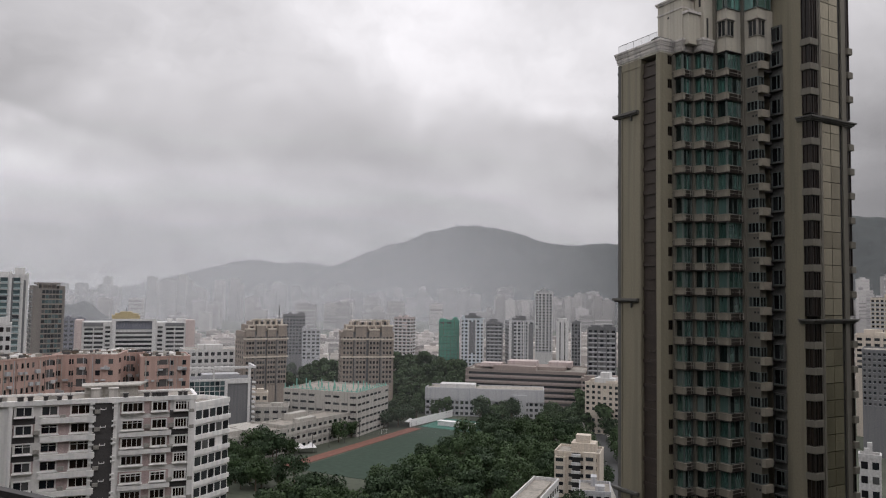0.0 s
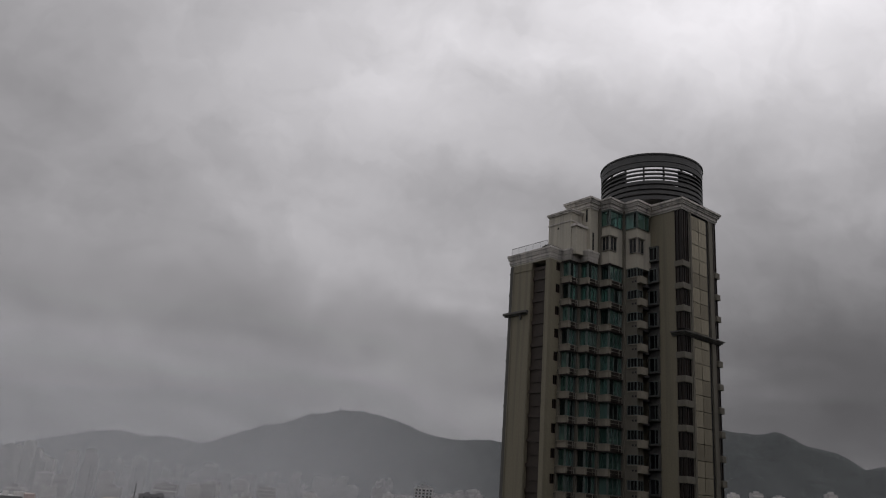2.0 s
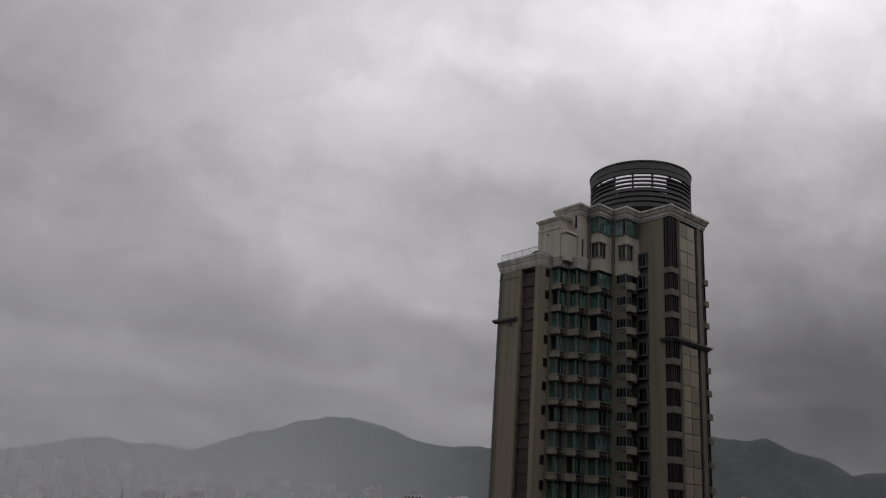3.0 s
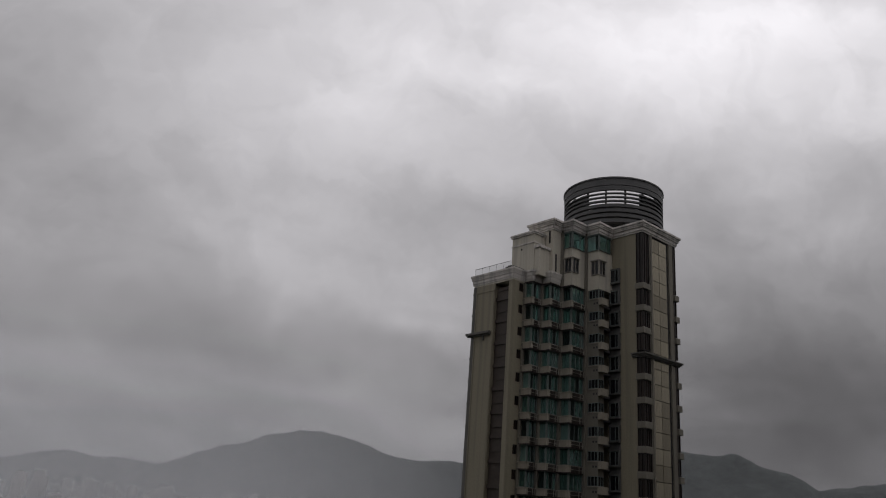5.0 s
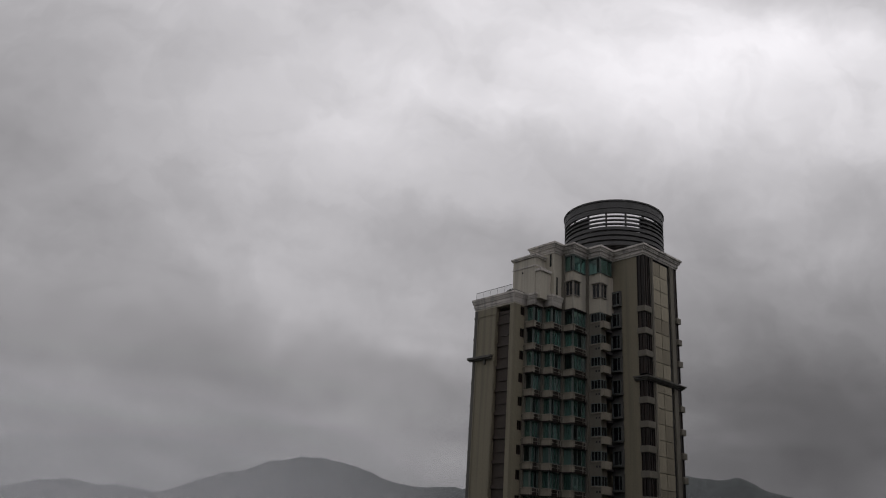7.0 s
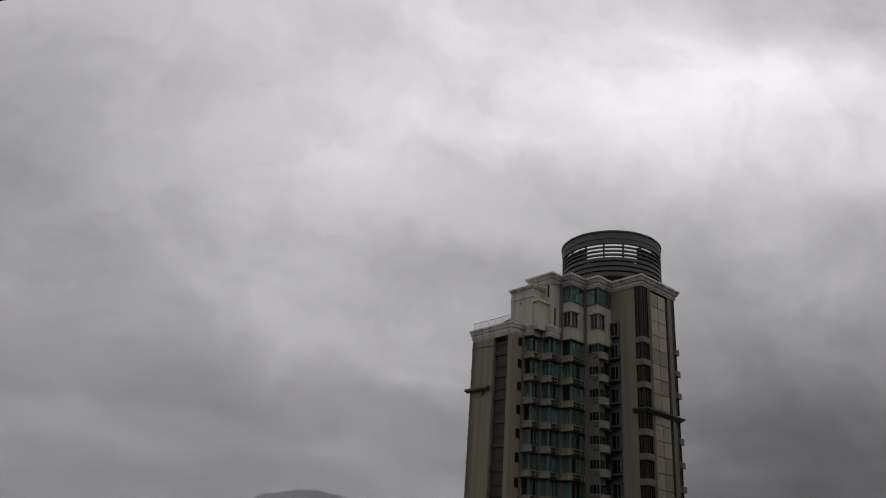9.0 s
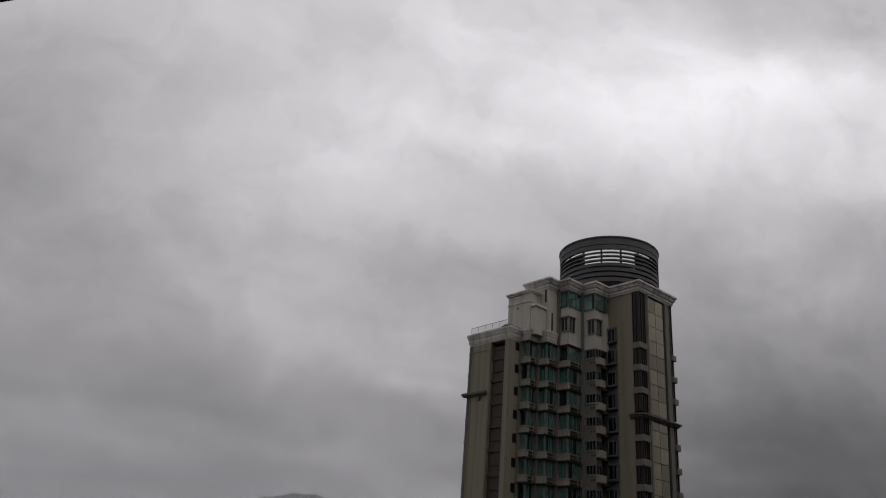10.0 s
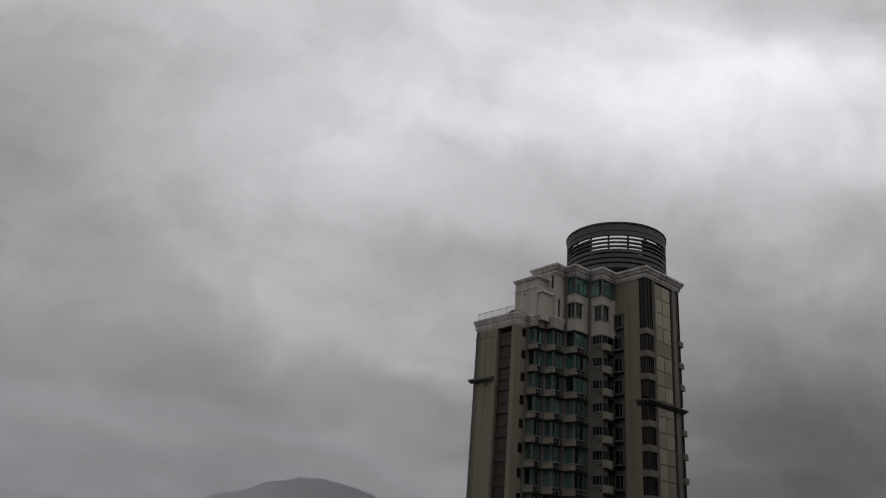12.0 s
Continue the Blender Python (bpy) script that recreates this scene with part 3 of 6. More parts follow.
# kitchen tooth: wall, strip window round the corner, planter ledge, dark slot with boxed side windows
kit_me = Boxes().box(-2.35, -1.9, 5.5, 7.6, -2.4, -0.62).box(-2.35, -1.9, 7.05, 7.6, -0.62, 0.6).box(-1.9, -1.2, 5.5, 5.9, -2.4, -0.62).mesh("kitchen_wall", M_PIL)
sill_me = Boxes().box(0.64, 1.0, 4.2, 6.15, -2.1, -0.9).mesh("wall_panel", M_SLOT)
for k in range(-1, N_ST):
    z = Z0 - S * k
    if k >= 0:
        part("kitchen_wall", kit_me, tower, pose(0, 0, z))
        tower_window(-2.33, 6.28, z - 0.01, LEFT, 1.54, 1.2, (0.34, 0.67), M_NIGHT)
        tower_window(-1.8, 5.52, z - 0.01, FRONT, 1.1, 1.2, (0.5,), M_NIGHT)
        ob = part("planter_ledge", shared("planter", lambda: Boxes().box(-2.39, -0.95, 4.95, 5.5, -0.82, 0.1).box(-2.45, -2.35, 5.5, 7.05, -0.02, 0.1).mesh("planter_ledge", M_LEDGE)), tower, pose(0, 0, z - 0.72), "pale air-conditioner ledge")
        for b in (5.75, 6.2):
            part("pipe_hole", vent_me, tower, fix(-2.36, b, z - 1.28, LEFT))
        # slabs in charcoal, carrying the slab shadows in the slot
        part("slot_slab", shared("slotslab", lambda: Boxes().box(-1.2, 0.6, 5.75, 7.2, -0.35, 0.0).mesh("slot_slab", M_CHAR)), tower, pose(0, 0, z - 1.25))
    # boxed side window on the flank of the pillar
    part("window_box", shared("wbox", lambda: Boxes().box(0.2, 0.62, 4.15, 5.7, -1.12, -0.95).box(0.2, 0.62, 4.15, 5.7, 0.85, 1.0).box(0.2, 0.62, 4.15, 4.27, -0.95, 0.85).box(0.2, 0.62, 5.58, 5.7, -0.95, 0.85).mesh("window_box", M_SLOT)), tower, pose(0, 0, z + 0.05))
    tower_window(0.3, 4.93, z + 0.0, LEFT, 1.3, 1.78, (0.62,), M_NIGHT)
    part("wall_panel", sill_me, tower, pose(0, 0, z))
part("upper_pillar", Boxes().box(0.6, 1.05, 4.2, 5.7, EYE + 33.75, Z_TOP - 1.2).mesh("upper_pillar", M_BEIGE), tower)
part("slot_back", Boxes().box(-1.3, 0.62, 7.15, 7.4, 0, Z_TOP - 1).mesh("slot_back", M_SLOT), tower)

# corner windows of the right wing, with proud sill bands
Z1 = EYE + 30.66
band = shared("sillband", lambda: Boxes().box(0.38, 0.9, 0.38, 1.7, -0.4, 0.4).box(0.9, 2.05, 0.38, 0.9, -0.4, 0.4).mesh("sill_band", M_PIL))
band_r = shared("sillband_r", lambda: Boxes().box(7.8, 8.75, 0.3, 0.9, -0.4, 0.4).box(8.2, 8.75, 0.9, 2.8, -0.4, 0.4).mesh("sill_band", M_PIL))
for k in range(N_ST):
    z = Z1 - S * k
    if k not in (3, 11, 19):
        bevelled(part("sill_band", band, tower, pose(0, 0, z)), 0.03)
        bevelled(part("sill_band", band_r, tower, pose(0, 0, z)), 0.03)
    tower_window(0.62, 1.12, z - 1.5, LEFT, 1.02, 2.2, (0.5,), M_BRONZE, mat=M_BRFRAME)
    tower_window(1.32, 0.62, z - 1.5, FRONT, 1.4, 2.2, (0.36, 0.7), M_BRONZE, mat=M_BRFRAME)
    tower_window(8.1, 0.62, z - 1.5, FRONT, 0.62, 2.2, (), M_BRONZE, mat=M_BRFRAME)
    tower_window(8.38, 1.7, z - 1.5, RIGHT, 2.1, 2.2, (0.5,), M_BRONZE, mat=M_BRFRAME)
for a, b, turn, w, sp in ((0.62, 1.12, LEFT, 1.02, (0.5,)), (1.32, 0.62, FRONT, 1.4, (0.36, 0.7)), (8.1, 0.62, FRONT, 0.62, ()), (8.38, 1.7, RIGHT, 2.1, (0.5,))):
    tower_window(a, b, Z1 + 0.4 + 3.6, turn, w, 7.2, sp, M_BRONZE, mat=M_BRFRAME)

for a0, a1, d in ((2.05, 2.3, 0.0), (2.3, 2.66, 0.12), (6.72, 7.1, 0.1), (7.1, 7.78, 0.0)):
    part("pilaster", Boxes().box(a0, a1, 0.6 - d, 1.1, 0, Z_TOP - 1.2).mesh("pilaster", M_PIL), tower)
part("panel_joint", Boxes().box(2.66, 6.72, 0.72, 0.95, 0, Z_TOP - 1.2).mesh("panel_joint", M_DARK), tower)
gold_me = Boxes().box(0.03, 1.75, 0, 0.12, 0.03, 1.94).mesh("gold_panel", M_GOLD)
for i in range(57):
    z = Z_TOP - 1.55 - 1.99 * (i + 1)
    for a in (2.68, 4.48):
        part("gold_panel", gold_me, tower, pose(a, 0.62, z))


def moulding(z, pts, profile, mat, name, label=""):
    """A stepped moulding that follows a run of the plan; profile: (low, high, out)."""
    bx = Boxes()
    for lo, hi, out in profile:
        ring_out = []
        n = len(pts)
        for i, (x, y) in enumerate(pts):
            ox = oy = 0.0
            for p, q in ((pts[max(i - 1, 0)], pts[i]), (pts[i], pts[min(i + 1, n - 1)])):
                dx, dy = q[0] - p[0], q[1] - p[1]
                ln = math.hypot(dx, dy)
                if ln < 1e-6:
                    continue
                nx, ny = dy / ln, -dx / ln
                if abs(nx) > abs(ox):
                    ox = nx
                if abs(ny) > abs(oy):
                    oy = ny
            ring_out.append((x + ox * out, y + oy * out))
        base = len(bx.v)
        for (x, y), (u, v) in zip(pts, ring_out):
            bx.v += [(x, y, z + lo), (u, v, z + lo), (u, v, z + hi), (x, y, z + hi)]
        for i in range(n - 1):
            a, b = base + 4 * i, base + 4 * i + 4
            for p, q in ((0, 1), (1, 2), (2, 3)):
                bx.f.append((a + p, a + q, b + q, b + p))
        bx.f += [tuple(base + i for i in (0, 1, 2, 3)), tuple(base + 4 * (n - 1) + i for i in (3, 2, 1, 0))]
    return part(name, bx.mesh(name, mat), tower, label=label)


# plan runs, walked with the outside on the right hand
RUN_LOW = [(-9.0, 19.75), (-11.8, 19.75), (-11.8, 12.25), (-9.5, 12.25), (-9.5, 10.85), (-7.6, 10.85), (-7.6, 9.4), (-5.7, 9.4)]
RUN_TOP = [(-4.0, 13.2), (-7.2, 13.2), (-7.2, 9.5), (-5.3, 9.5), (-5.3, 7.7), (-2.35, 7.7), (-2.35, 5.5), (0.6, 5.5), (0.6, 0.6), (8.4, 0.6), (8.4, 15.0), (-4.0, 15.0), (-4.0, 13.2)]
CORNICE = [(-1.3, -1.05, 0.12), (-1.05, -0.62, 0.24), (-0.62, -0.42, 0.42), (-0.42, -0.16, 0.5), (-0.16, 0.12, 0.66)]
moulding(Z_LOW + 0.6, RUN_LOW, [(lo, hi, out * 0.55) for lo, hi, out in CORNICE], M_PALE, "cornice", "pale stepped roof cornice with dark rain stains")
moulding(Z_TOP, RUN_TOP, CORNICE, M_PALE, "cornice", "pale stepped roof cornice with dark rain stains")
RUN_BELT = [(0.6, 2.25), (0.6, 0.6), (8.4, 0.6), (8.4, 3.2)]
for k in range(4):
    moulding(EYE + 21.45 - 24 * k, RUN_BELT, [(-0.3, -0.12, 0.2), (-0.12, 0.08, 0.38), (0.08, 0.26, 0.55)], M_GREY, "belt_course", "dark grey belt course round the wing")

# wall under the cornices, roofs and the set-back blocks
up = Boxes()
up.prism([(-11.8, 19.6), (-11.8, 12.25), (-9.5, 12.25), (-9.5, 10.85), (-7.6, 10.85), (-7.6, 9.4), (-5.3, 9.4), (-5.3, 19.6)], Z_LOW - 0.95, Z_LOW + 0.45)
up.prism([(-7.2, 13.2), (-7.2, 9.5), (-5.3, 9.5), (-4.0, 9.5), (-4.0, 13.2)], Z_LOW, Z_TOP)
up.prism([(-5.3, 9.5), (-5.3, 7.7), (-2.35, 7.7), (-2.35, 5.5), (0.6, 5.5), (0.6, 4.65), (1.05, 4.65), (1.05, 1.66), (0.9, 0.9), (8.2, 0.9), (8.2, 15.0), (-4.0, 15.0), (-4.0, 9.5)], Z_TOP - 1.3, Z_TOP)
up.box(-1.1, 8.0, 7.6, 14.8, Z_LOW - 0.5, Z_TOP - 1.2)
# beige walls of the two upper teeth, with openings for the big and the small windows
for a0, b0, b1, a1 in ((-5.3, 7.7, 9.5, -2.35), (-2.35, 5.5, 7.7, 0.6)):
    for lo, hi in ((EYE + 30.3, EYE + 32.25), (EYE + 34.35, EYE + 35.8), (EYE + 38.0, Z_TOP - 1.0)):
        up.box(a0, a0 + 0.4, b0, b1, lo, hi).box(a0 + 0.4, a1, b0, b0 + 0.4, lo, hi)
    up.box(a0, a0 + 0.4, b0 + 1.2, b1, EYE + 32.25, EYE + 34.35).box(a0 + 1.3, a1, b0, b0 + 0.4, EYE + 32.25, EYE + 34.35)
    up.box(a0 + 0.45, a1, b0 + 0.45, b1, EYE + 30.3, Z_TOP - 1.0)
part("upper_wall", up.mesh("upper_wall", M_UPPER), tower, label="beige walls of the high wing and stair head")
part("slit", Boxes().box(-7.24, -7.1, 9.95, 10.25, EYE + 36.3, EYE + 38.1).box(-6.7, -6.4, 9.46, 9.6, EYE + 32.3, EYE + 34.8).mesh("slit", M_DARK), tower)
for a0, b0, ws, wf in ((-5.3, 7.7, 1.6, 2.5), (-2.35, 5.5, 1.9, 2.4)):
    tower_window(a0 - 0.06, b0 + ws / 2, EYE + 36.9, LEFT, ws, 2.2, (0.75,), M_TEAL, head=0.1)
    tower_window(a0 + wf / 2, b0 - 0.06, EYE + 36.9, FRONT, wf, 2.2, (0.6,), M_TEAL, head=0.1)
    tower_window(a0 - 0.06, b0 + 0.6, EYE + 33.3, LEFT, 1.2, 2.0, (0.5,), M_DIM, head=0.18, mat=M_WHITEBAR)
    tower_window(a0 + 0.65, b0 - 0.06, EYE + 33.3, FRONT, 1.3, 2.0, (0.5,), M_DIM, head=0.18, mat=M_WHITEBAR)

mid = Boxes()
mid.prism([(-9.4, 15.0), (-9.4, 10.9), (-7.3, 10.9), (-7.2, 13.2), (-4.0, 13.2), (-4.0, 15.0)], Z_LOW, EYE + 37.7)
mid.box(-9.3, -7.2, 10.0, 10.9, Z_LOW, EYE + 35.4)
part("stair_head", mid.mesh("stair_head", M_UPPER), tower)
RUN_MID = [(-7.2, 15.0), (-9.4, 15.0), (-9.4, 10.9), (-7.3, 10.9)]
moulding(EYE + 37.6, RUN_MID, [(-1.6, -1.4, 0.08), (-0.3, -0.1, 0.15), (-0.1, 0.12, 0.25)], M_PALE, "parapet_cap")
moulding(EYE + 35.4, [(-9.3, 10.9), (-9.3, 10.0), (-7.2, 10.0)], [(-0.25, 0.1, 0.18)], M_PALE, "parapet_cap")
part("vent", vent_me, tower, fix(-9.42, 13.2, EYE + 35.4, LEFT))

# glass balustrade on the lower roof, and a dark covered bench on it
rail = Boxes()
for i in range(6):
    b = 12.6 + 1.36 * i
    rail.box(-12.01, -11.985, b, b + 0.025, Z_LOW + 0.5, Z_LOW + 1.65)
rail.box(-12.02, -11.98, 12.6, 19.45, Z_LOW + 1.63, Z_LOW + 1.68)
part("railing", rail.mesh("railing", M_STEEL), tower)
M_CLEAR = bpy.data.materials.new("clear_glass")
M_CLEAR.use_nodes = True
_b = M_CLEAR.node_tree.nodes["Principled BSDF"]
_b.inputs["Transmission Weight"].default_value, _b.inputs["Roughness"].default_value, _b.inputs["IOR"].default_value = 1.0, 0.02, 1.1
for i in range(5):
    b = 12.66 + 1.36 * i
    ob = part("glass_panel", shared("railglass", lambda: Boxes().box(-0.01, 0.01, 0, 1.28, 0.15, 1.1).mesh("glass_panel", M_CLEAR)), tower, pose(-12.0, b, Z_LOW + 0.5))
    ob.visible_shadow = False
roofcover = Boxes()
for i in range(7):
    t = i / 6
    roofcover.box(-11.4 + 0.05 * i, -9.6, 12.3 + 0.45 * i, 12.75 + 0.45 * i, Z_LOW + 0.4, Z_LOW + 0.75 + 0.75 * math.sin(math.pi * (0.15 + 0.75 * t)))
bevelled(part("roof_cover", roofcover.mesh("roof_cover", M_GREY), tower, label="dark tarpaulin over roof equipment"), 0.15)

# the round crown of slats on the roof
CA, CB, CR = 5.7, 9.1, 7.25
crown = Boxes()
ZC = EYE + 47.3
crown.ring(CA, CB, CR - 0.25, CR, ZC - 1.15, ZC, 96).ring(CA, CB, CR - 0.35, CR + 0.12, ZC - 0.12, ZC + 0.08, 96)
part("crown_band", crown.mesh("crown_band", M_STEEL), tower, label="dark grey steel top band of the roof crown")
for i, (z, h) in enumerate(((1.56, 0.66), (2.4, 0.16), (2.98, 0.2), (3.58, 0.24), (4.25, 0.46), (5.0, 0.48), (5.75, 0.48), (6.55, 0.56))):
    part("crown_slat", Boxes().ring(CA, CB, CR - 0.42, CR - 0.04, ZC - z - h / 2, ZC - z + h / 2, 96).mesh("crown_slat", M_STEEL), tower)
post_me = Boxes().box(-0.12, 0.12, -0.12, 0.12, Z_TOP - 0.4, ZC - 0.3).mesh("crown_post", M_STEEL)
for i in range(16):
    th = 2 * math.pi * (i + 0.25) / 16
    part("crown_post", post_me, tower, pose(CA + (CR - 0.4) * math.cos(th), CB + (CR - 0.4) * math.sin(th), 0, 0, 0, math.degrees(th)))
# sheets added inside the crown so no sky shows through at the sides
lining = Boxes()
for mid_ in (126, 306):
    for i in range(10):
        arc = [math.radians(mid_ - 56 + 11.2 * j) for j in (i, i + 1)]
        lining.prism([(CA + r * math.cos(q), CB + r * math.sin(q)) for r, q in ((CR - 0.75, arc[0]), (CR - 0.62, arc[0]), (CR - 0.62, arc[1]), (CR - 0.75, arc[1]))], Z_TOP + 0.1, ZC - 1.9 - 0.12 * (i % 3))
part("crown_lining", lining.mesh("crown_lining", M_STEEL), tower, label="added sheets that stop sky showing through the crown's sides")
part("roof_tank", Boxes().ring(CA, CB, 0.01, CR - 1.6, Z_TOP - 0.2, ZC - 3.9, 48).mesh("roof_tank", M_GREY), tower, label="grey round tank room inside the crown")
part("roof_slab", Boxes().prism([(-3.9, 14.9), (-3.9, 8.2), (-1.9, 8.2), (-1.9, 6.0), (1.1, 6.0), (1.1, 1.0), (8.1, 1.0), (8.1, 14.9)], Z_TOP + 0.01, Z_TOP + 0.06).mesh("roof_slab", M_ROOF), tower)
part("base_wall", Boxes().prism([(-11.75, 19.4), (-11.75, 12.3), (-9.45, 12.3), (-9.45, 10.9), (-7.55, 10.9), (-7.55, 9.45), (-5.25, 9.45), (-5.25, 7.75), (-2.3, 7.75), (-2.3, 5.55), (0.65, 5.55), (0.65, 0.65), (8.3, 0.65), (8.3, 19.4)], 0, 29.0).mesh("base_wall", M_BEIGE), tower)


# ---- city blocks ----
def city_block(name, label, category, x, y, rz, w, d, top, wall, glass, storeys, cols, rows_side=0, style="grid", win=(0.6, 0.5), parapet=0.9, base=0.0, first=0, slab=None, group="", roofbits=2, seed=1, sills=False):
    """A building: body, roof, parapet, windows floor by floor on the front (its -y side) and on a side face, roof plant."""
    b = thing(name, label, category, x, y, base, rz, group)
    h = top - base
    rnd = random.Random(seed)
    part("body", Boxes().box(-w / 2, w / 2, 0, d, 0, h).mesh("body", wall), b)
    par = Boxes()
    par.box(-w / 2 - 0.1, w / 2 + 0.1, -0.1, 0.25, h, h + parapet).box(-w / 2 - 0.1, w / 2 + 0.1, d - 0.25, d + 0.1, h, h + parapet)
    par.box(-w / 2 - 0.1, -w / 2 + 0.25, 0.25, d - 0.25, h, h + parapet).box(w / 2 - 0.25, w / 2 + 0.1, 0.25, d - 0.25, h, h + parapet)
    part("parapet", par.mesh("parapet", wall), b)
    part("roof", Boxes().box(-w / 2 + 0.25, w / 2 - 0.25, 0.25, d - 0.25, h, h + 0.1).mesh("roof", M_ROOF), b)
    sh = h / storeys
    faces = [(w, cols, 0, 0.0)]
    if rows_side:
        faces.append((d, abs(rows_side), 1 if rows_side > 0 else -1, 0.0))
    for length, n, side, _ in faces:
        pitch = length / n
        ww, wh = (pitch * win[0], sh * win[1]) if style != "ribbon" else (length * 0.94, sh * win[1])
        me = Boxes().box(-ww / 2, ww / 2, -0.06, 0.2, -wh / 2, wh / 2).mesh("window", glass)
        sill = Boxes().box(-ww / 2 - 0.1, ww / 2 + 0.1, -0.3, 0.05, -wh / 2 - 0.15, -wh / 2).mesh("sill", F_GREY if wall is F_DKGREY else wall)
        for s in range(first, storeys):
            z = sh * (s + 0.5)
            for i in range(n if style != "ribbon" else 1):
                u = (i + 0.5) * pitch - length / 2 if style != "ribbon" else 0.0
                if style == "grid" and rnd.random() < 0.03:
                    continue
                if side == 0:
                    m = pose(u, 0, z)
                elif side > 0:
                    m = pose(w / 2, d / 2 + u, z, 0, 0, 90)
                else:
                    m = pose(-w / 2, d / 2 + u, z, 0, 0, -90)
                wo = part("window", me, b, m)
                if sills:
                    part("sill", sill, wo)
            if slab:
                zz = sh * s
                if side == 0:
                    ext = (-w / 2 - 0.15, w / 2 + 0.15, -0.35, 0.0)
                elif side > 0:
                    ext = (w / 2, w / 2 + 0.35, 0, d)
                else:
                    ext = (-w / 2 - 0.35, -w / 2, 0, d)
                part("floor_band", shared(("floor_band", ext, round(sh, 3), slab.name), lambda: Boxes().box(*ext, -0.2, sh * 0.22).mesh("floor_band", slab)), b, pose(0, 0, zz))
    for i in range(roofbits):
        bw, bd, bh = rnd.uniform(0.12, 0.3) * w, rnd.uniform(0.2, 0.4) * d, rnd.uniform(1.5, 3.5)
        bx0 = rnd.uniform(-w / 2 + 0.5, w / 2 - bw - 0.5)
        by0 = rnd.uniform(0.5, max(0.6, d - bd - 0.5))
        part("roof_room", Boxes().box(bx0, bx0 + bw, by0, by0 + bd, h + 0.05, h + bh).mesh("roof_room", wall), b)
    return b


def facing(az, dist, turn=0.0):
    """x, y and the turn that shows the front to the camera, turned further by some degrees."""
    x, y = polar(az, dist)
    return x, y, -az + turn


F_GREY = far_paint("grey_render", (0.42, 0.42, 0.43))
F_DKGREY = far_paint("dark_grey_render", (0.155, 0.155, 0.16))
F_BROWN = far_paint("brown_render", (0.27, 0.225, 0.19))
F_WHITE = far_paint("far_white_render", (0.57, 0.56, 0.55))
F_BLUEW = far_paint("pale_blue_render", (0.52, 0.57, 0.61))
F_GREEN = far_paint("green_scaffold_net", (0.05, 0.25, 0.165))
F_DKGREEN = far_paint("dark_green_net", (0.025, 0.08, 0.06))
# brown cladding, lightened to take in the haze before the glazed tower
F_DKBROWN = far_paint("dark_brown_cladding", (0.2, 0.18, 0.165))
F_TEALW = far_paint("teal_glass_wall", (0.36, 0.43, 0.44))
F_RED = far_paint("red_brown_brick", (0.27, 0.222, 0.2))
F_BAND = far_paint("dull_pink_band", (0.4, 0.335, 0.31))
F_BLUE = far_paint("blue_panel", (0.15, 0.155, 0.185))
F_PINK = far_paint("pink_gable", (0.48, 0.40, 0.38))
F_BEIGE = far_paint("cream_render", (0.54, 0.475, 0.40))
F_GOLD = far_paint("gold_paint", (0.42, 0.35, 0.2))


def tower_at(name, label, az, dist, w, top, wall, storeys, cols, turn=0.0, d=None, glass=M_DIM, side=0, **kw):
    x, y, rz = facing(az, dist, turn)
    return city_block(name, label, "building", x, y, rz, w, d or w * 0.8, top, wall, glass, storeys, cols, side, seed=int(az * 10 + dist), **kw)




def left_tower():
    """Two shafts of teal glass between white piers and floor slabs, stepped at the head."""
    x, y, rz = facing(-29.75, 430)
    b = thing("apartment_tower", "tall white and teal apartment tower with stepped top", "building", x, y, 0, rz)
    part("body", Boxes().box(-9, -0.6, 0, 10, 0, 80.5).box(-0.6, 7.2, 1.2, 11, 0, 82).box(-5.5, -1.5, 2, 7, 80.5, 83).box(1.0, 5.6, 3, 8, 82, 85.2).mesh("body", F_WHITE), b)
    glass = Boxes().box(-1.6, 1.6, -0.1, 0.2, -1.1, 1.1).mesh("window", M_BLUEGLASS)
    slab = Boxes().box(-1.3, 1.75, -0.6, 0.1, -1.5, -0.75).mesh("balcony", F_TEALW)
    for s_ in range(8, 26):
        for u, v in ((-7.2, 0), (-3.4, 0), (2.0, 1.2)):
            part("window", glass, b, pose(u, v, 3.1 * s_ + 1.6))
            part("balcony", slab, b, pose(u, v, 3.1 * s_ + 1.6))
    for u, v, w, top in ((-8.9, 0, 0.8, 81.5), (-5.7, 0, 0.7, 80.8), (-1.3, 0, 1.2, 83.2), (4.1, 1.2, 0.9, 83.4), (6.2, 1.2, 1.0, 82.6)):
        part("pier", Boxes().box(u, u + w, v - 0.7, v, 20, top).mesh("pier", F_WHITE), b)
    # dark grey upright strips, just proud of the right shaft
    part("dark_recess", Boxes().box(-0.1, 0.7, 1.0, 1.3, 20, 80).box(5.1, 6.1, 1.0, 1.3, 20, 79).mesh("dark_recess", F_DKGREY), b)


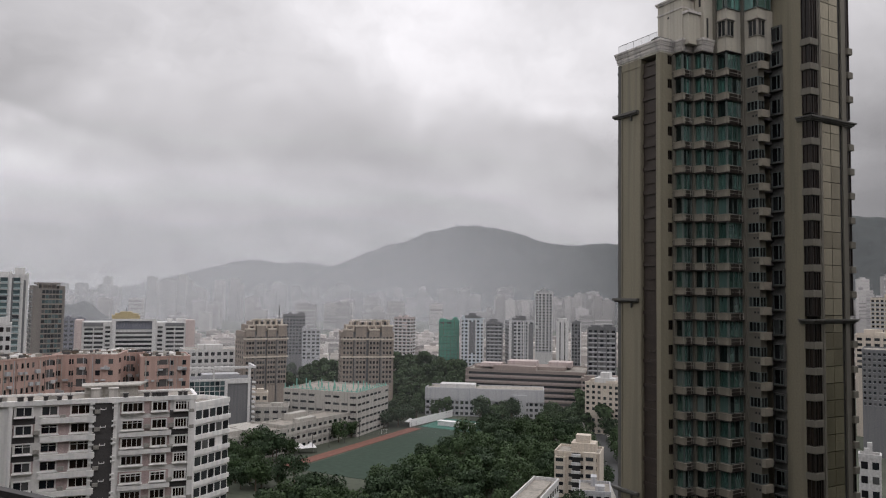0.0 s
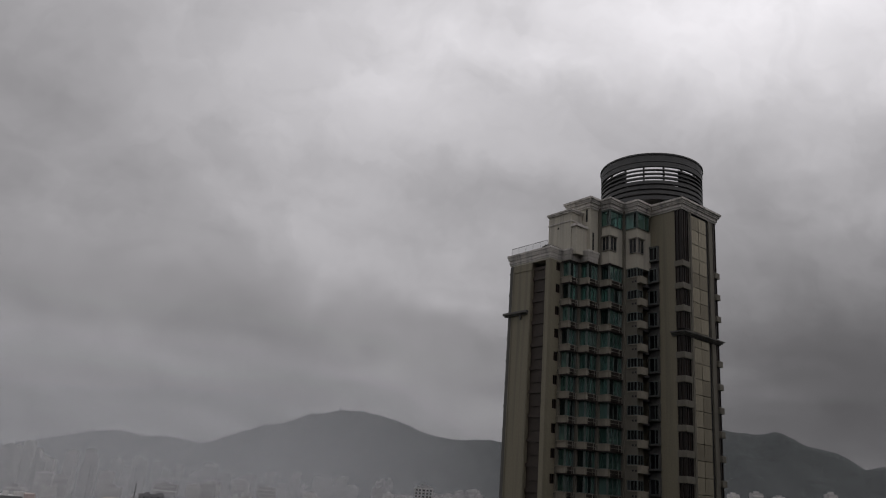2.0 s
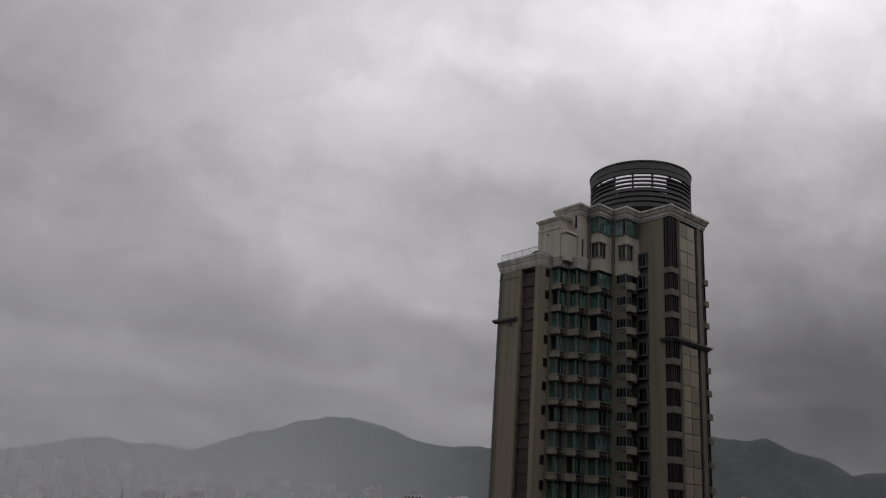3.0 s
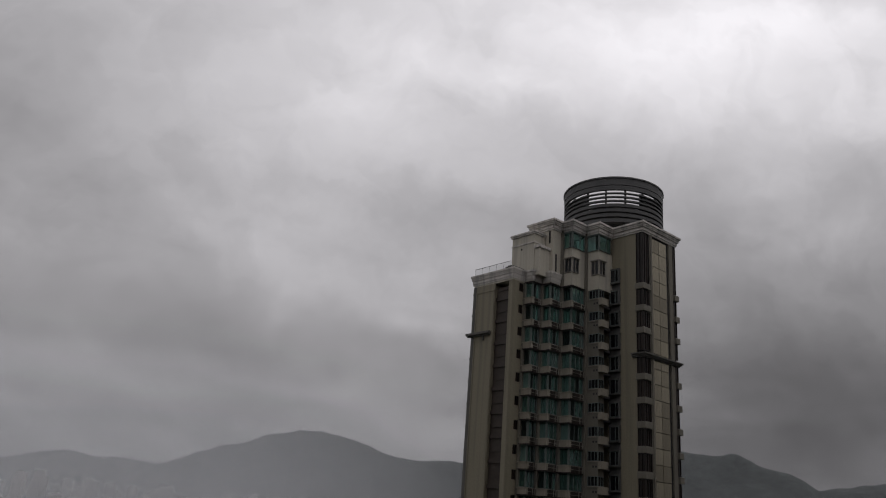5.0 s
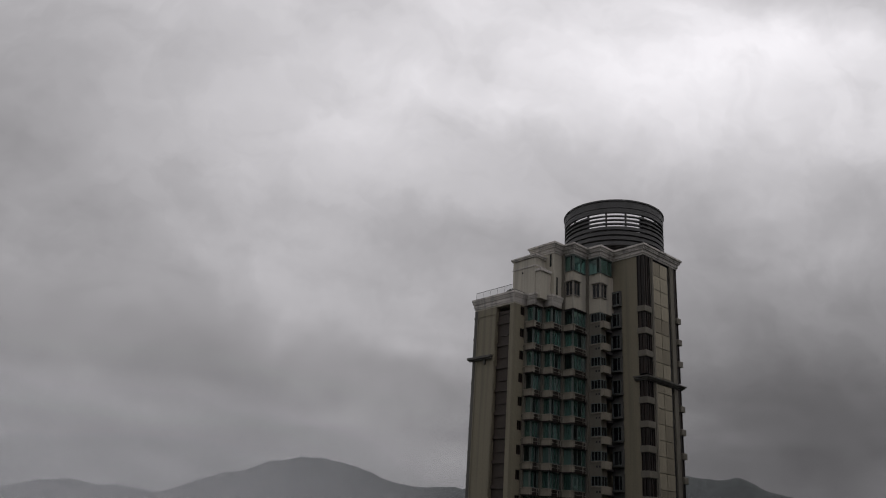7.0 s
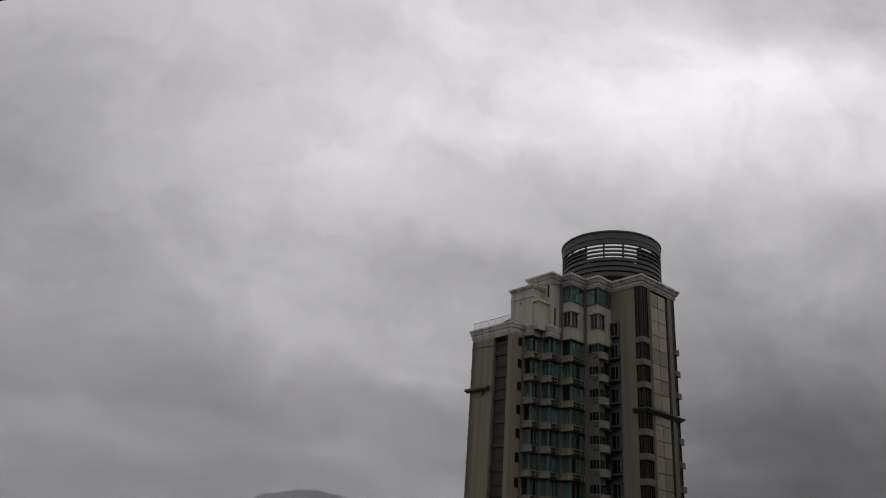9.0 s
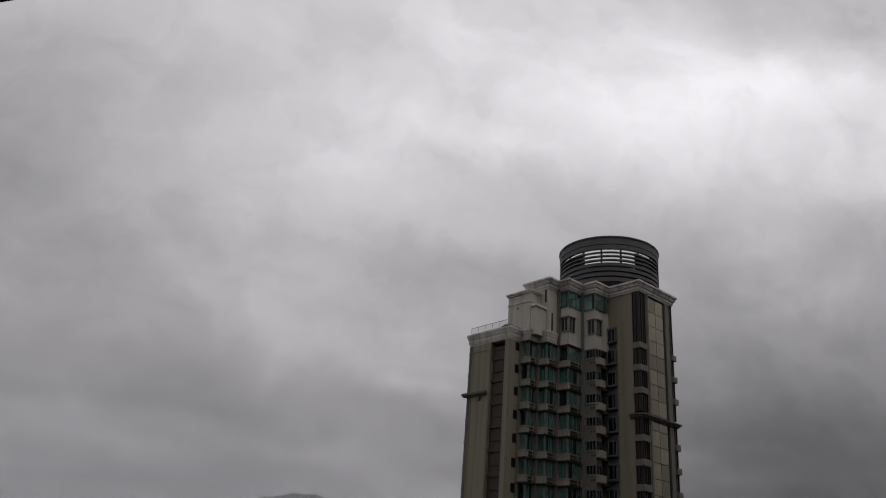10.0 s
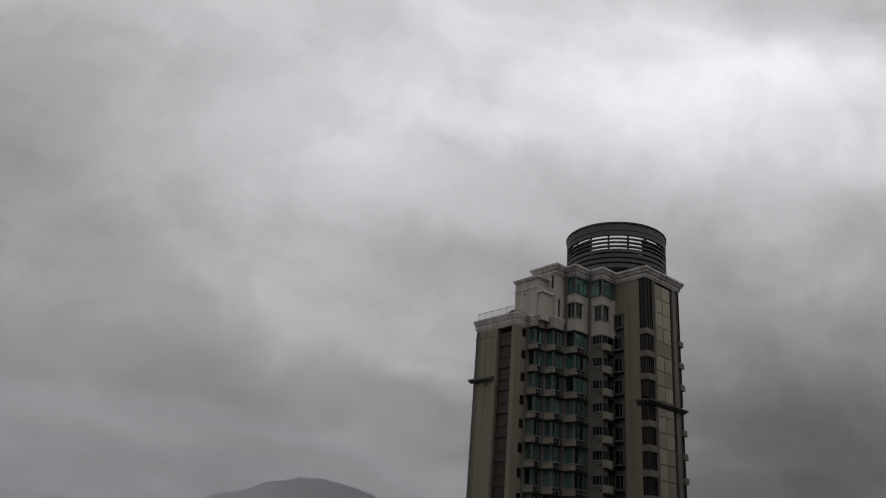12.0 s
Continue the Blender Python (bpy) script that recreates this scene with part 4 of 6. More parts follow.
def glazed_tower():
    """A dark curtain wall between side pillars, with an open crown under a roof slab."""
    x, y, rz = facing(-27.55, 480, 10)
    b = thing("office_tower", "dark brown glazed tower with an open crown", "building", x, y, 0, rz)
    part("body", Boxes().box(-8, 8, 0, 13, 0, 75).mesh("body", F_DKBROWN), b)
    part("crown", Boxes().box(-6.0, 5.8, 1, 12, 77.2, 78.4).box(-8.0, -5.4, -0.3, 12.6, 75, 76.6).box(5.4, 8.0, -0.3, 12.6, 75, 76.6).box(-4.5, 4.5, 3, 10, 75, 77.2).mesh("crown", F_DKBROWN), b)
    for u in (-5.6, -3.4, -1.1, 1.1, 3.4, 5.2):
        part("crown_post", Boxes().box(u, u + 0.4, 1, 1.4, 75, 77.2).mesh("crown_post", F_BROWN), b)
    part("pillar", Boxes().box(-8.3, -3.6, -0.5, 0, 0, 75).mesh("pillar", F_DKBROWN), b)
    part("pillar", Boxes().box(6.9, 8.2, -0.5, 0, 0, 75).mesh("pillar", F_DKBROWN), b)
    pane_ = Boxes().box(-0.75, 0.75, -0.12, 0.1, -0.95, 0.95).mesh("pane", M_BLUEGLASS)
    dim_ = Boxes().box(-0.75, 0.75, -0.12, 0.1, -0.95, 0.95).mesh("pane", M_DIM)
    r_ = random.Random(17)
    for s_ in range(10, 27):
        part("spandrel", shared("spandrel", lambda: Boxes().box(-3.6, 6.9, -0.25, 0, -0.3, 0.3).mesh("spandrel", F_BROWN)), b, pose(0, 0, 2.76 * s_))
        for i in range(6):
            part("pane", pane_ if r_.random() < 0.55 else dim_, b, pose(-2.7 + 1.75 * i, 0, 2.76 * s_ + 1.38))
        for i in range(4):
            part("pane", dim_, b, pose(-8, 1.8 + 3.0 * i, 2.76 * s_ + 1.38, 0, 0, -90))


def institute():
    """A white frame with dark ribbons in the middle, ribboned wings beside it and pink gables at both ends."""
    x, y, rz = facing(-22.0, 560)
    b = thing("office_building", "white institutional block with dark ribbon windows and pink gables", "building", x, y, 0, rz)
    T = 53.6
    part("body", Boxes().box(-34, 11.5, 1.0, 20, 0, T - 0.5).box(11.5, 32, 1.0, 20, 0, T - 1.0).mesh("body", F_WHITE), b)
    for u0, u1 in ((-15.5, -13.0), (10.0, 12.6)):
        part("frame_pier", Boxes().box(u0, u1, -0.8, 1.0, 0, T).mesh("frame_pier", F_WHITE), b)
    part("frame_head", Boxes().box(-15.5, 12.6, -0.9, 1.0, T, T + 1.4).mesh("frame_head", F_WHITE), b)
    part("glass_front", Boxes().box(-13.0, 10.0, 0.6, 1.0, T - 5.6, T).mesh("glass_front", F_BLUE), b, label="dark blue-grey glass front")
    for u0, u1 in ((-38.5, -34), (32, 38)):
        part("gable", Boxes().box(u0, u1, 0.2, 20, 0, T + 0.6).mesh("gable", F_PINK), b, label="pink rendered gable")
    for u0, u1 in ((-33, -21), (18.5, 31)):
        part("wing_head", Boxes().box(u0, u1, 0.4, 1.0, T - 3.6, T - 1.2).mesh("wing_head", F_DKGREY), b)
    bands = ((-13.0, 10.0, 0.0), (-32.5, -27.2, 0.0), (-26.4, -21.0, 0.0), (-19.6, -16.6, 1.2), (13.6, 16.8, 1.2), (19.0, 24.4, 0.0), (25.2, 30.8, 0.0))
    for s_ in range(9):
        for u0, u1, dz_ in bands:
            z_ = T - 8.2 - 3.0 * s_ + dz_ + (0 if u0 == -13.0 else 2.6)
            part("ribbon_window", shared(("ribbon", u0), lambda: Boxes().box(u0, u1, 0.85, 1.05, -0.75, 0.75).mesh("ribbon_window", M_DIM)), b, pose(0, 0, z_))
            part("floor_band", shared(("ribbonsill", u0), lambda: Boxes().box(u0 - 0.2, u1 + 0.2, 0.3, 1.0, -1.9, -0.9).mesh("floor_band", F_WHITE)), b, pose(0, 0, z_))
    part("gold_crown", Boxes().box(-16, 2, 4, 14, T + 1.4, T + 3.6).box(-14, 0, 5, 13, T + 3.6, T + 5.0).box(-11, -3, 6, 12, T + 5.0, T + 6.2).mesh("gold_crown", F_GOLD), b, label="gold ornamental roof crown")
    for i in range(8):
        part("gold_post", Boxes().box(-15.8 + 2.3 * i, -15.2 + 2.3 * i, 3.6, 4.0, T + 1.4, T + 4.4 + (i % 2)).mesh("gold_post", F_GOLD), b)
    part("finial", Boxes().box(-7.1, -6.8, 8, 8.3, T + 6.2, T + 9.5).box(-8.2, -5.7, 8, 8.3, T + 7.6, T + 7.9).mesh("finial", F_DKGREY), b)
    for u in (20, 26, 29):
        part("roof_room", Boxes().box(u, u + 3.2, 6, 12, T - 1.0, T + 1.4).mesh("roof_room", F_WHITE), b)


left_tower()
glazed_tower()
institute()
tower_at("office_building", "low office building clad in dark blue", -25.93, 620, 15, 52.5, F_BLUE, 16, 4, first=8)
tower_at("apartment_block", "small white block with rows of small windows", -30.6, 330, 11, 61, F_WHITE, 18, 5, first=10)


# brown apartment towers: four proud bays, pale bands, stepped head
def brown_tower(az, dist, w, top, turn, seed):
    x, y, rz = facing(az, dist, turn)
    b = thing("apartment_tower", "brown and cream apartment tower with pale bands", "building", x, y, 0, rz, "brown twin towers")
    rnd = random.Random(seed)
    d, sh = w * 0.7, 3.0
    part("body", Boxes().box(-w / 2, w / 2, 0, d, 0, top - 6).box(-w / 2 + 3, w / 2 - 2, 1.5, d - 1, top - 6, top - 2).box(-w / 2 + 6, w / 2 - 3, 2, d - 2, top - 2, top).mesh("body", F_BROWN), b)
    bays = []
    for i in range(4):
        x0 = -w / 2 + w * (0.02 + 0.25 * i)
        x1 = x0 + w * 0.2
        hi = top - 6 + (3.5 if i in (1, 3) else 1.0)
        part("bay", Boxes().box(x0, x1, -1.6, 0, 0, hi).mesh("bay", F_BROWN), b)
        bays.append((x0, x1, hi))
        part("bay_cap", Boxes().box(x0 - 0.3, x1 + 0.3, -1.9, 1.0, hi, hi + 0.9).mesh("bay_cap", F_BEIGE), b)
    for z in (top - 21.5, top - 10.5):
        part("pale_band", Boxes().box(-w / 2 - 0.4, w / 2 + 0.4, -1.95, 0.4, z - 0.5, z + 0.5).mesh("pale_band", F_BEIGE), b)
    me = Boxes().box(-0.62, 0.62, -0.08, 0.2, -0.8, 0.8).mesh("window", M_DIM)
    # dark strips on the wall imitate the shade between the bays
    for x0, x1, hi in bays[:3]:
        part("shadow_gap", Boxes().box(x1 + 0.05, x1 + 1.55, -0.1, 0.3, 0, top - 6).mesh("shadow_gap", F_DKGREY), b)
    for s_ in range(int((top - 36) / sh), int(top / sh) - 2):
        for x0, x1, hi in bays:
            part("ledge", shared(("ledge", round(x1 - x0, 2)), lambda: Boxes().box(-0.1, x1 - x0 + 0.1, -0.25, 0, -0.12, 0.12).mesh("ledge", F_BROWN)), b, pose(x0, -1.6, s_ * sh + 0.4))
        for x0, x1, hi in bays:
            for f in (0.18, 0.5, 0.82):
                part("window", me, b, pose(x0 + (x1 - x0) * f, -1.6, s_ * sh + 1.6))
        for i in range(4):
            part("window", me, b, pose(w / 2, d * (0.15 + 0.23 * i), s_ * sh + 1.6, 0, 0, 90))
            part("window", me, b, pose(-w / 2, d * (0.15 + 0.23 * i), s_ * sh + 1.6, 0, 0, -90))
    head_win = Boxes().box(-0.7, 0.7, -0.08, 0.2, -0.8, 0.8).mesh("window", M_DIM)
    for u0, u1, v, z0, n_ in ((-w / 2 + 3, w / 2 - 2, 1.5, top - 6, 6), (-w / 2 + 6, w / 2 - 3, 2.0, top - 2.4, 5)):
        part("head_cap", Boxes().box(u0 - 0.4, u1 + 0.4, v - 0.5, v + 0.4, z0 + 3.5, z0 + 4.1).mesh("head_cap", F_BEIGE), b)
        for i in range(n_ + 1):
            u = u0 + (u1 - u0) * i / n_
            part("head_pier", Boxes().box(u - 0.4, u + 0.4, v - 0.45, v, z0, z0 + 3.5).mesh("head_pier", F_BEIGE), b)
            if i < n_:
                part("window", head_win, b, pose(u + (u1 - u0) / n_ / 2, v, z0 + 1.7))
    for u in (-w * 0.24, w * 0.26):
        part("stair_strip", Boxes().box(u - 0.5, u + 0.5, -1.75, -1.5, 0, top - 8).mesh("stair_strip", F_DKBROWN), b)
    for i in range(9):
        x0 = rnd.uniform(-w / 2 + 4, w / 2 - 5)
        part("roof_room", Boxes().box(x0, x0 + rnd.uniform(1, 3), 2.5, 5, top - 0.1, top + rnd.uniform(0.4, 1.6)).mesh("roof_room", F_BEIGE), b)


brown_tower(-13.1, 480, 27, 56.5, 18, 3)
brown_tower(-5.62, 480, 33, 56.5, 6, 4)
tower_at("office_tower", "dark grey office tower with a roof disc", -11.1, 700, 20, 54, F_DKGREY, 18, 7, first=6)
tower_at("apartment_block", "grey and white mid-rise block", -9.82, 650, 15, 43, F_GREY, 14, 4, first=6)
tower_at("apartment_slab", "slim brown and white slab block", -3.03, 650, 15, 54, F_PINK, 19, 4, first=5, turn=-20, side=2, slab=F_WHITE)
net = tower_at("building_under_scaffold", "building wrapped in green scaffold netting", 0.5, 650, 17.5, 52, F_GREEN, 18, 3, first=17)
for i in range(17):
    part("scaffold_board", Boxes().box(-9, 9, -0.5, -0.3, 3 * i + 2.6, 3 * i + 2.9).mesh("scaffold_board", F_DKGREEN), net)
for i in range(6):
    part("scaffold_pole", Boxes().box(-8 + 3.1 * i, -7.8 + 3.1 * i, -0.6, -0.4, 0, 54 + (i % 3)).mesh("scaffold_pole", M_BARK), net)
ROW = []
ROW.append(tower_at("apartment_tower", "pale blue and white apartment tower", 2.25, 640, 20, 54, F_BLUEW, 18, 6, first=4, win=(0.55, 0.55)))
ROW.append(tower_at("apartment_tower", "dark grey apartment tower with pale bands", 3.92, 640, 14, 51, F_DKGREY, 17, 4, first=4, slab=F_GREY))
ROW.append(tower_at("apartment_tower", "grey and white apartment tower", 5.93, 640, 21, 53, F_GREY, 18, 6, first=4, turn=12, side=-3))
ROW.append(tower_at("apartment_tower", "tall slim white apartment tower", 7.61, 720, 16.5, 77, F_WHITE, 28, 5, first=8, win=(0.6, 0.5), slab=F_GREY))
ROW.append(tower_at("apartment_tower", "white and dark twin apartment tower", 9.0, 640, 10, 53, F_WHITE, 18, 2, first=5, win=(0.4, 0.9)))
ROW.append(tower_at("apartment_tower", "dark glazed apartment tower with white edge", 10.0, 640, 8.5, 52, F_DKGREY, 18, 3, first=5, win=(0.7, 0.6)))
ROW.append(tower_at("apartment_tower", "dark grey apartment tower with pale balconies", 11.88, 520, 19, 53, F_DKGREY, 17, 5, first=5, slab=F_GREY))
def dress(b, w, top, piers, heads, wall, head_wall):
    """Upright piers (start, width) on the front and stepped blocks (start, end, height) on the roof."""
    for u, pw in piers:
        part("pier", Boxes().box(u, u + pw, -0.7, 0, 8, top + 0.6).mesh("pier", wall), b)
    for u0, u1, hh in heads:
        part("roof_block", Boxes().box(u0, u1, 1.0, 9.0, top, top + hh).box(u0 - 0.3, u1 + 0.3, 0.7, 9.3, top + hh, top + hh + 0.4).mesh("roof_block", head_wall), b)


dress(ROW[0], 20, 54, ((-10, 1.2), (-3.4, 0.8), (2.6, 0.8), (8.8, 1.2)), ((-6, 7, 3.0), (-3, 3, 5.2)), F_WHITE, F_DKGREY)
part("dark_bay", Boxes().box(-2.4, 2.4, -0.5, 0, 26, 52).mesh("dark_bay", F_DKGREY), ROW[0])
dress(ROW[1], 14, 51, ((-7, 0.9), (6.1, 0.9)), ((-3.5, 2.5, 3.4),), F_DKGREY, F_DKGREY)
dress(ROW[2], 21, 53, ((-10.5, 2.2), (-3.6, 0.7), (1.6, 0.7), (5.4, 0.8)), ((-6, 3, 2.6), (-3, 4, 4.4)), F_WHITE, F_DKGREY)
part("dark_bay", Boxes().box(6.2, 10.4, -0.5, 0, 8, 51).box(-8.3, -6.2, -0.4, 0, 8, 52).mesh("dark_bay", F_DKGREY), ROW[2])
dress(ROW[3], 16.5, 77, ((-8.2, 0.9), (-2.6, 0.7), (1.9, 0.7), (7.3, 0.9)), ((-5, 5, 2.4), (-1.6, 1.6, 4.6)), F_WHITE, F_GREY)
dress(ROW[4], 10, 53, ((-5, 2.6), (2.4, 2.6)), ((-3.5, 3.5, 2.8),), F_WHITE, F_WHITE)
dress(ROW[5], 8.5, 52, ((-4.2, 0.6), (3.4, 0.8)), ((-2, 3, 1.8),), F_WHITE, F_DKGREY)
dress(ROW[6], 19, 53, ((-9.5, 0.8), (-3.2, 0.6), (2.7, 0.6), (8.7, 0.8)), ((-7, -1, 2.2), (1.5, 7, 2.8)), F_DKGREY, F_DKGREY)
red = tower_at("campus_building", "long red-brown brick campus building with pale bands", 6.2, 520, 82, 23.2, F_RED, 6, 1, turn=-8, d=45, style="ribbon", slab=F_BAND, win=(0.9, 0.4), roofbits=7)
part("penthouse", Boxes().box(-14, 6, 14, 30, 25, 29).box(-32, -18, 8, 20, 25, 27.5).box(14, 30, 20, 36, 25, 28.5).mesh("penthouse", F_PINK), red)
hall = tower_at("campus_building", "long grey metal-clad hall with a row of windows", 3.2, 470, 73, 16.6, F_GREY, 5, 24, turn=-4, d=20, win=(0.6, 0.5), parapet=0.6, roofbits=0)
part("cladding", Boxes().box(-36.8, 36.8, -0.5, 0.0, 9.6, 16.9).box(18, 26, -2.2, -0.5, 0, 14).mesh("cladding", F_GREY), hall, label="pale grey corrugated wall cladding")
part("roof_room", Boxes().box(-28, -6, 4, 14, 16.6, 19).mesh("roof_room", F_WHITE), hall)
tower_at("campus_annex", "low brown campus annex with terrace", 12.0, 500, 28, 21, F_RED, 6, 1, style="ribbon", slab=F_BAND, win=(0.9, 0.4))
cream = tower_at("apartment_block", "cream apartment block with dark windows", 11.9, 425, 19, 27, F_BEIGE, 9, 6, turn=-15, side=-4, win=(0.5, 0.5))
part("stepped_head", Boxes().box(-5, 6, 3, 12, 27, 30).box(-2, 3, 4, 10, 30, 33).mesh("stepped_head", F_WHITE), cream)

# cream house by the wood: three bays, a near-black strip imitating a shaded recess in the middle with balconies, roof
# rooms
house = tower_at("apartment_block", "cream low apartment house with window boxes", 10.1, 270, 15.5, 20, F_BEIGE, 7, 4, turn=-8, side=-3, d=13, win=(0.5, 0.42), roofbits=0, sills=True)
part("stair_bay", Boxes().box(-1.6, 1.2, -0.4, 0, 0, 20.6).mesh("stair_bay", M_DARK), house)
part("bay", Boxes().box(2.4, 6.6, -1.5, 0, 0, 21.2).mesh("bay", F_BEIGE), house)
part("bay", Boxes().box(-7.7, -4.0, -1.0, 0, 0, 19.0).mesh("bay", F_BEIGE), house)
for i in range(7):
    part("balcony", Boxes().box(-1.8, 1.4, -1.3, -0.4, 2.2 + 2.86 * i, 3.1 + 2.86 * i).mesh("balcony", F_WHITE), house)
    part("bay_window", Boxes().box(3.2, 5.8, -1.58, -1.5, 1.2 + 2.86 * i, 2.5 + 2.86 * i).mesh("bay_window", M_DIM), house)
    part("bay_window", Boxes().box(-7.2, -4.6, -1.08, -1.0, 1.2 + 2.7 * i, 2.4 + 2.7 * i).mesh("bay_window", M_DIM), house)
part("roof_room", Boxes().box(-2.5, 6.0, 3, 10, 20, 23.4).box(-1, 4, 4, 8, 23.4, 26).mesh("roof_room", F_BEIGE), house)
low_h = city_block("apartment_block", "white low apartment house with flat roof", "building", 26.5, 188, 69.6, 25, 6.6, 26.6, F_WHITE, M_DIM, 9, 9, -2, win=(0.6, 0.5), seed=3, roofbits=0, sills=True)
part("roof_kerb", Boxes().box(-11, 9, 1.2, 5.2, 26.7, 27.2).mesh("roof_kerb", M_ROOF), low_h)
tower_at("annex", "low white annex with grey tiled roof", 11.4, 250, 10, 12, F_GREY, 4, 4, d=14)
tower_at("apartment_tower", "cream high-rise with balconies", 30.3, 600, 17, 76, F_BEIGE, 26, 6, first=10, turn=-10, slab=F_GREY)
tower_at("apartment_block", "dark grey apartment block with pale air-conditioner ledges", 31.4, 420, 36, 50.4, F_DKGREY, 19, 17, first=9, win=(0.5, 0.45), sills=True)
tower_at("apartment_block", "low cream and white block behind the trees", 30.6, 480, 34, 55, F_BEIGE, 18, 8, first=12)
tower_at("apartment_block", "white low annex beside the trees", 29.3, 200, 4.5, 39, F_WHITE, 12, 2, first=6)
def framed_office():
    """Glass grid and a blank slate panel inside white frames, white fins on the corner, an open frame over the roof."""
    x, y, rz = facing(-16.1, 395, 7)
    b = thing("glass_office", "white framed office block with dark glass walls", "building", x, y, 0, rz)
    part("body", Boxes().box(-16, 14.6, 0, 18, 0, 31).mesh("body", F_DKGREY), b)
    pane_ = Boxes().box(-1.05, 1.05, -0.12, 0.1, -1.0, 1.0).mesh("pane", M_BLUEGLASS)
    for s_ in range(3, 12):
        z = 30.2 - 2.5 * (11 - s_) - 1.2
        part("transom", shared("transom", lambda: Boxes().box(-15.6, 1.2, -0.3, 0, -0.14, 0.14).mesh("transom", F_WHITE)), b, pose(0, 0, z + 1.25))
        for i in range(7):
            part("pane", pane_, b, pose(-14.3 + 2.4 * i, 0, z))
        part("fin", shared("officefin", lambda: Boxes().box(14.6, 16.4, -0.4, 5, -0.35, 0.35).mesh("fin", F_WHITE)), b, pose(0, 0, z))
    for i in range(8):
        part("mullion", shared("mullion", lambda: Boxes().box(-0.1, 0.1, -0.35, 0, 4, 30.2).mesh("mullion", F_WHITE)), b, pose(-15.5 + 2.4 * i, 0, 0))
    part("frame", Boxes().box(1.3, 2.6, -0.6, 0, 0, 31.2).box(12.6, 13.8, -0.6, 0, 0, 31.2).box(2.6, 12.6, -0.6, 0, 28.8, 31.2).box(-16.2, 1.3, -0.6, 0, 30.3, 31.2).mesh("frame", F_WHITE), b)
    part("roof_frame", Boxes().box(-16.3, 16.3, -0.6, 1.2, 36.2, 37.3).box(15.2, 16.4, 1.2, 18, 36.2, 37.3).box(-16.3, -15.4, -0.4, 0.4, 31.2, 36.2).box(-4.6, -3.8, -0.4, 0.4, 31.2, 36.2).box(12.6, 13.8, -0.4, 0.4, 31.2, 36.2).mesh("roof_frame", F_WHITE), b)
    part("roof_room", Boxes().box(-9, 9, 5, 14, 31, 33.0).mesh("roof_room", F_GREY), b)


framed_office()
tower_at("office_building", "white low office with long flat roofs", -16.6, 520, 40, 36, F_WHITE, 8, 10, turn=10, side=4, d=24, slab=F_WHITE)
tower_at("office_building", "pale low block with flat roof", -13.8, 420, 14, 20, F_BEIGE, 5, 4)

# salmon housing estate, staggered blocks with cluttered roofs
for az, dist, w, top, cols, turn, sd in ((-28.6, 205, 16, 58.2, 11, 40, 0), (-25.2, 214, 15.5, 58.0, 5, -12, 0), (-22.4, 226, 9, 57.4, 4, 15, 0), (-20.0, 217, 12.5, 57, 4, 4, 0)):
    x, y, rz = facing(az, dist, turn)
    e = city_block("housing_block", "salmon-painted housing block with cluttered stained roof", "building", x, y, rz, w, 14, top, M_SALMON, M_DIM, 20, cols, 2, first=13, win=(0.36, 0.42), group="salmon estate", seed=int(az), roofbits=0, parapet=0.35)
    rr = random.Random(int(az * 7))
    u_ = -w * 0.12 if cols < 8 else w * 0.3
    # flat charcoal strip imitating the shade of an open stair
    part("stair_recess", Boxes().box(u_, u_ + 2.2, -0.12, 0, 0, top - 0.6).mesh("stair_recess", M_CHAR), e)
    for i in range(7):
        part("stair_parapet", shared(("stairpar", u_), lambda: Boxes().box(u_ - 0.1, u_ + 2.3, -0.3, -0.12, -0.5, 0.45).mesh("stair_parapet", M_SALMON)), e, pose(0, 0, top - 2.4 - 2.9 * i))
    for i in range(10):
        u = rr.uniform(-w / 2 + 1, w / 2 - 1)
        part("drain_pipe", Boxes().box(u, u + 0.14, -0.16, 0, 0, top - 0.2).mesh("drain_pipe", rr.choice((M_CONC, M_SALMON, F_GREY))), e)
    for i in range(18):
        x0 = rr.uniform(-w / 2 + 0.5, w / 2 - 1.5)
        part("drying_rack", Boxes().box(x0, x0 + rr.uniform(0.6, 1.3), -0.7, 0.0, top - 2.86 * (1 + i % 5) - 0.6, top - 2.86 * (1 + i % 5) + rr.uniform(-0.3, 0.4)).mesh("drying_rack", F_GREY), e)
    for i in range(40):
        x0, y0 = rr.uniform(-w / 2 + 0.5, w / 2 - 2), rr.uniform(0.4, 12)
        part("roof_clutter", Boxes().box(x0, x0 + rr.uniform(0.5, 1.6), y0, y0 + rr.uniform(0.5, 1.5), top + 0.05, top + rr.uniform(0.4, 1.0)).mesh("roof_clutter", rr.choice((M_CONC, M_WHITE, M_ROOF, M_BARK, M_CHAR))), e)


# the near white and pink apartment block
NX, NY, NR = facing(-24.0, 127.5)
near = thing("apartment_block", "white and pale pink apartment block with a dark stair strip", "building", NX, NY, 0, NR)
N_TOP, N_S = 58.0, 2.7


def nx(p):
    """Place along the facade in metres from tenths of its visible width."""
    return -13.6 + 2.69 * p


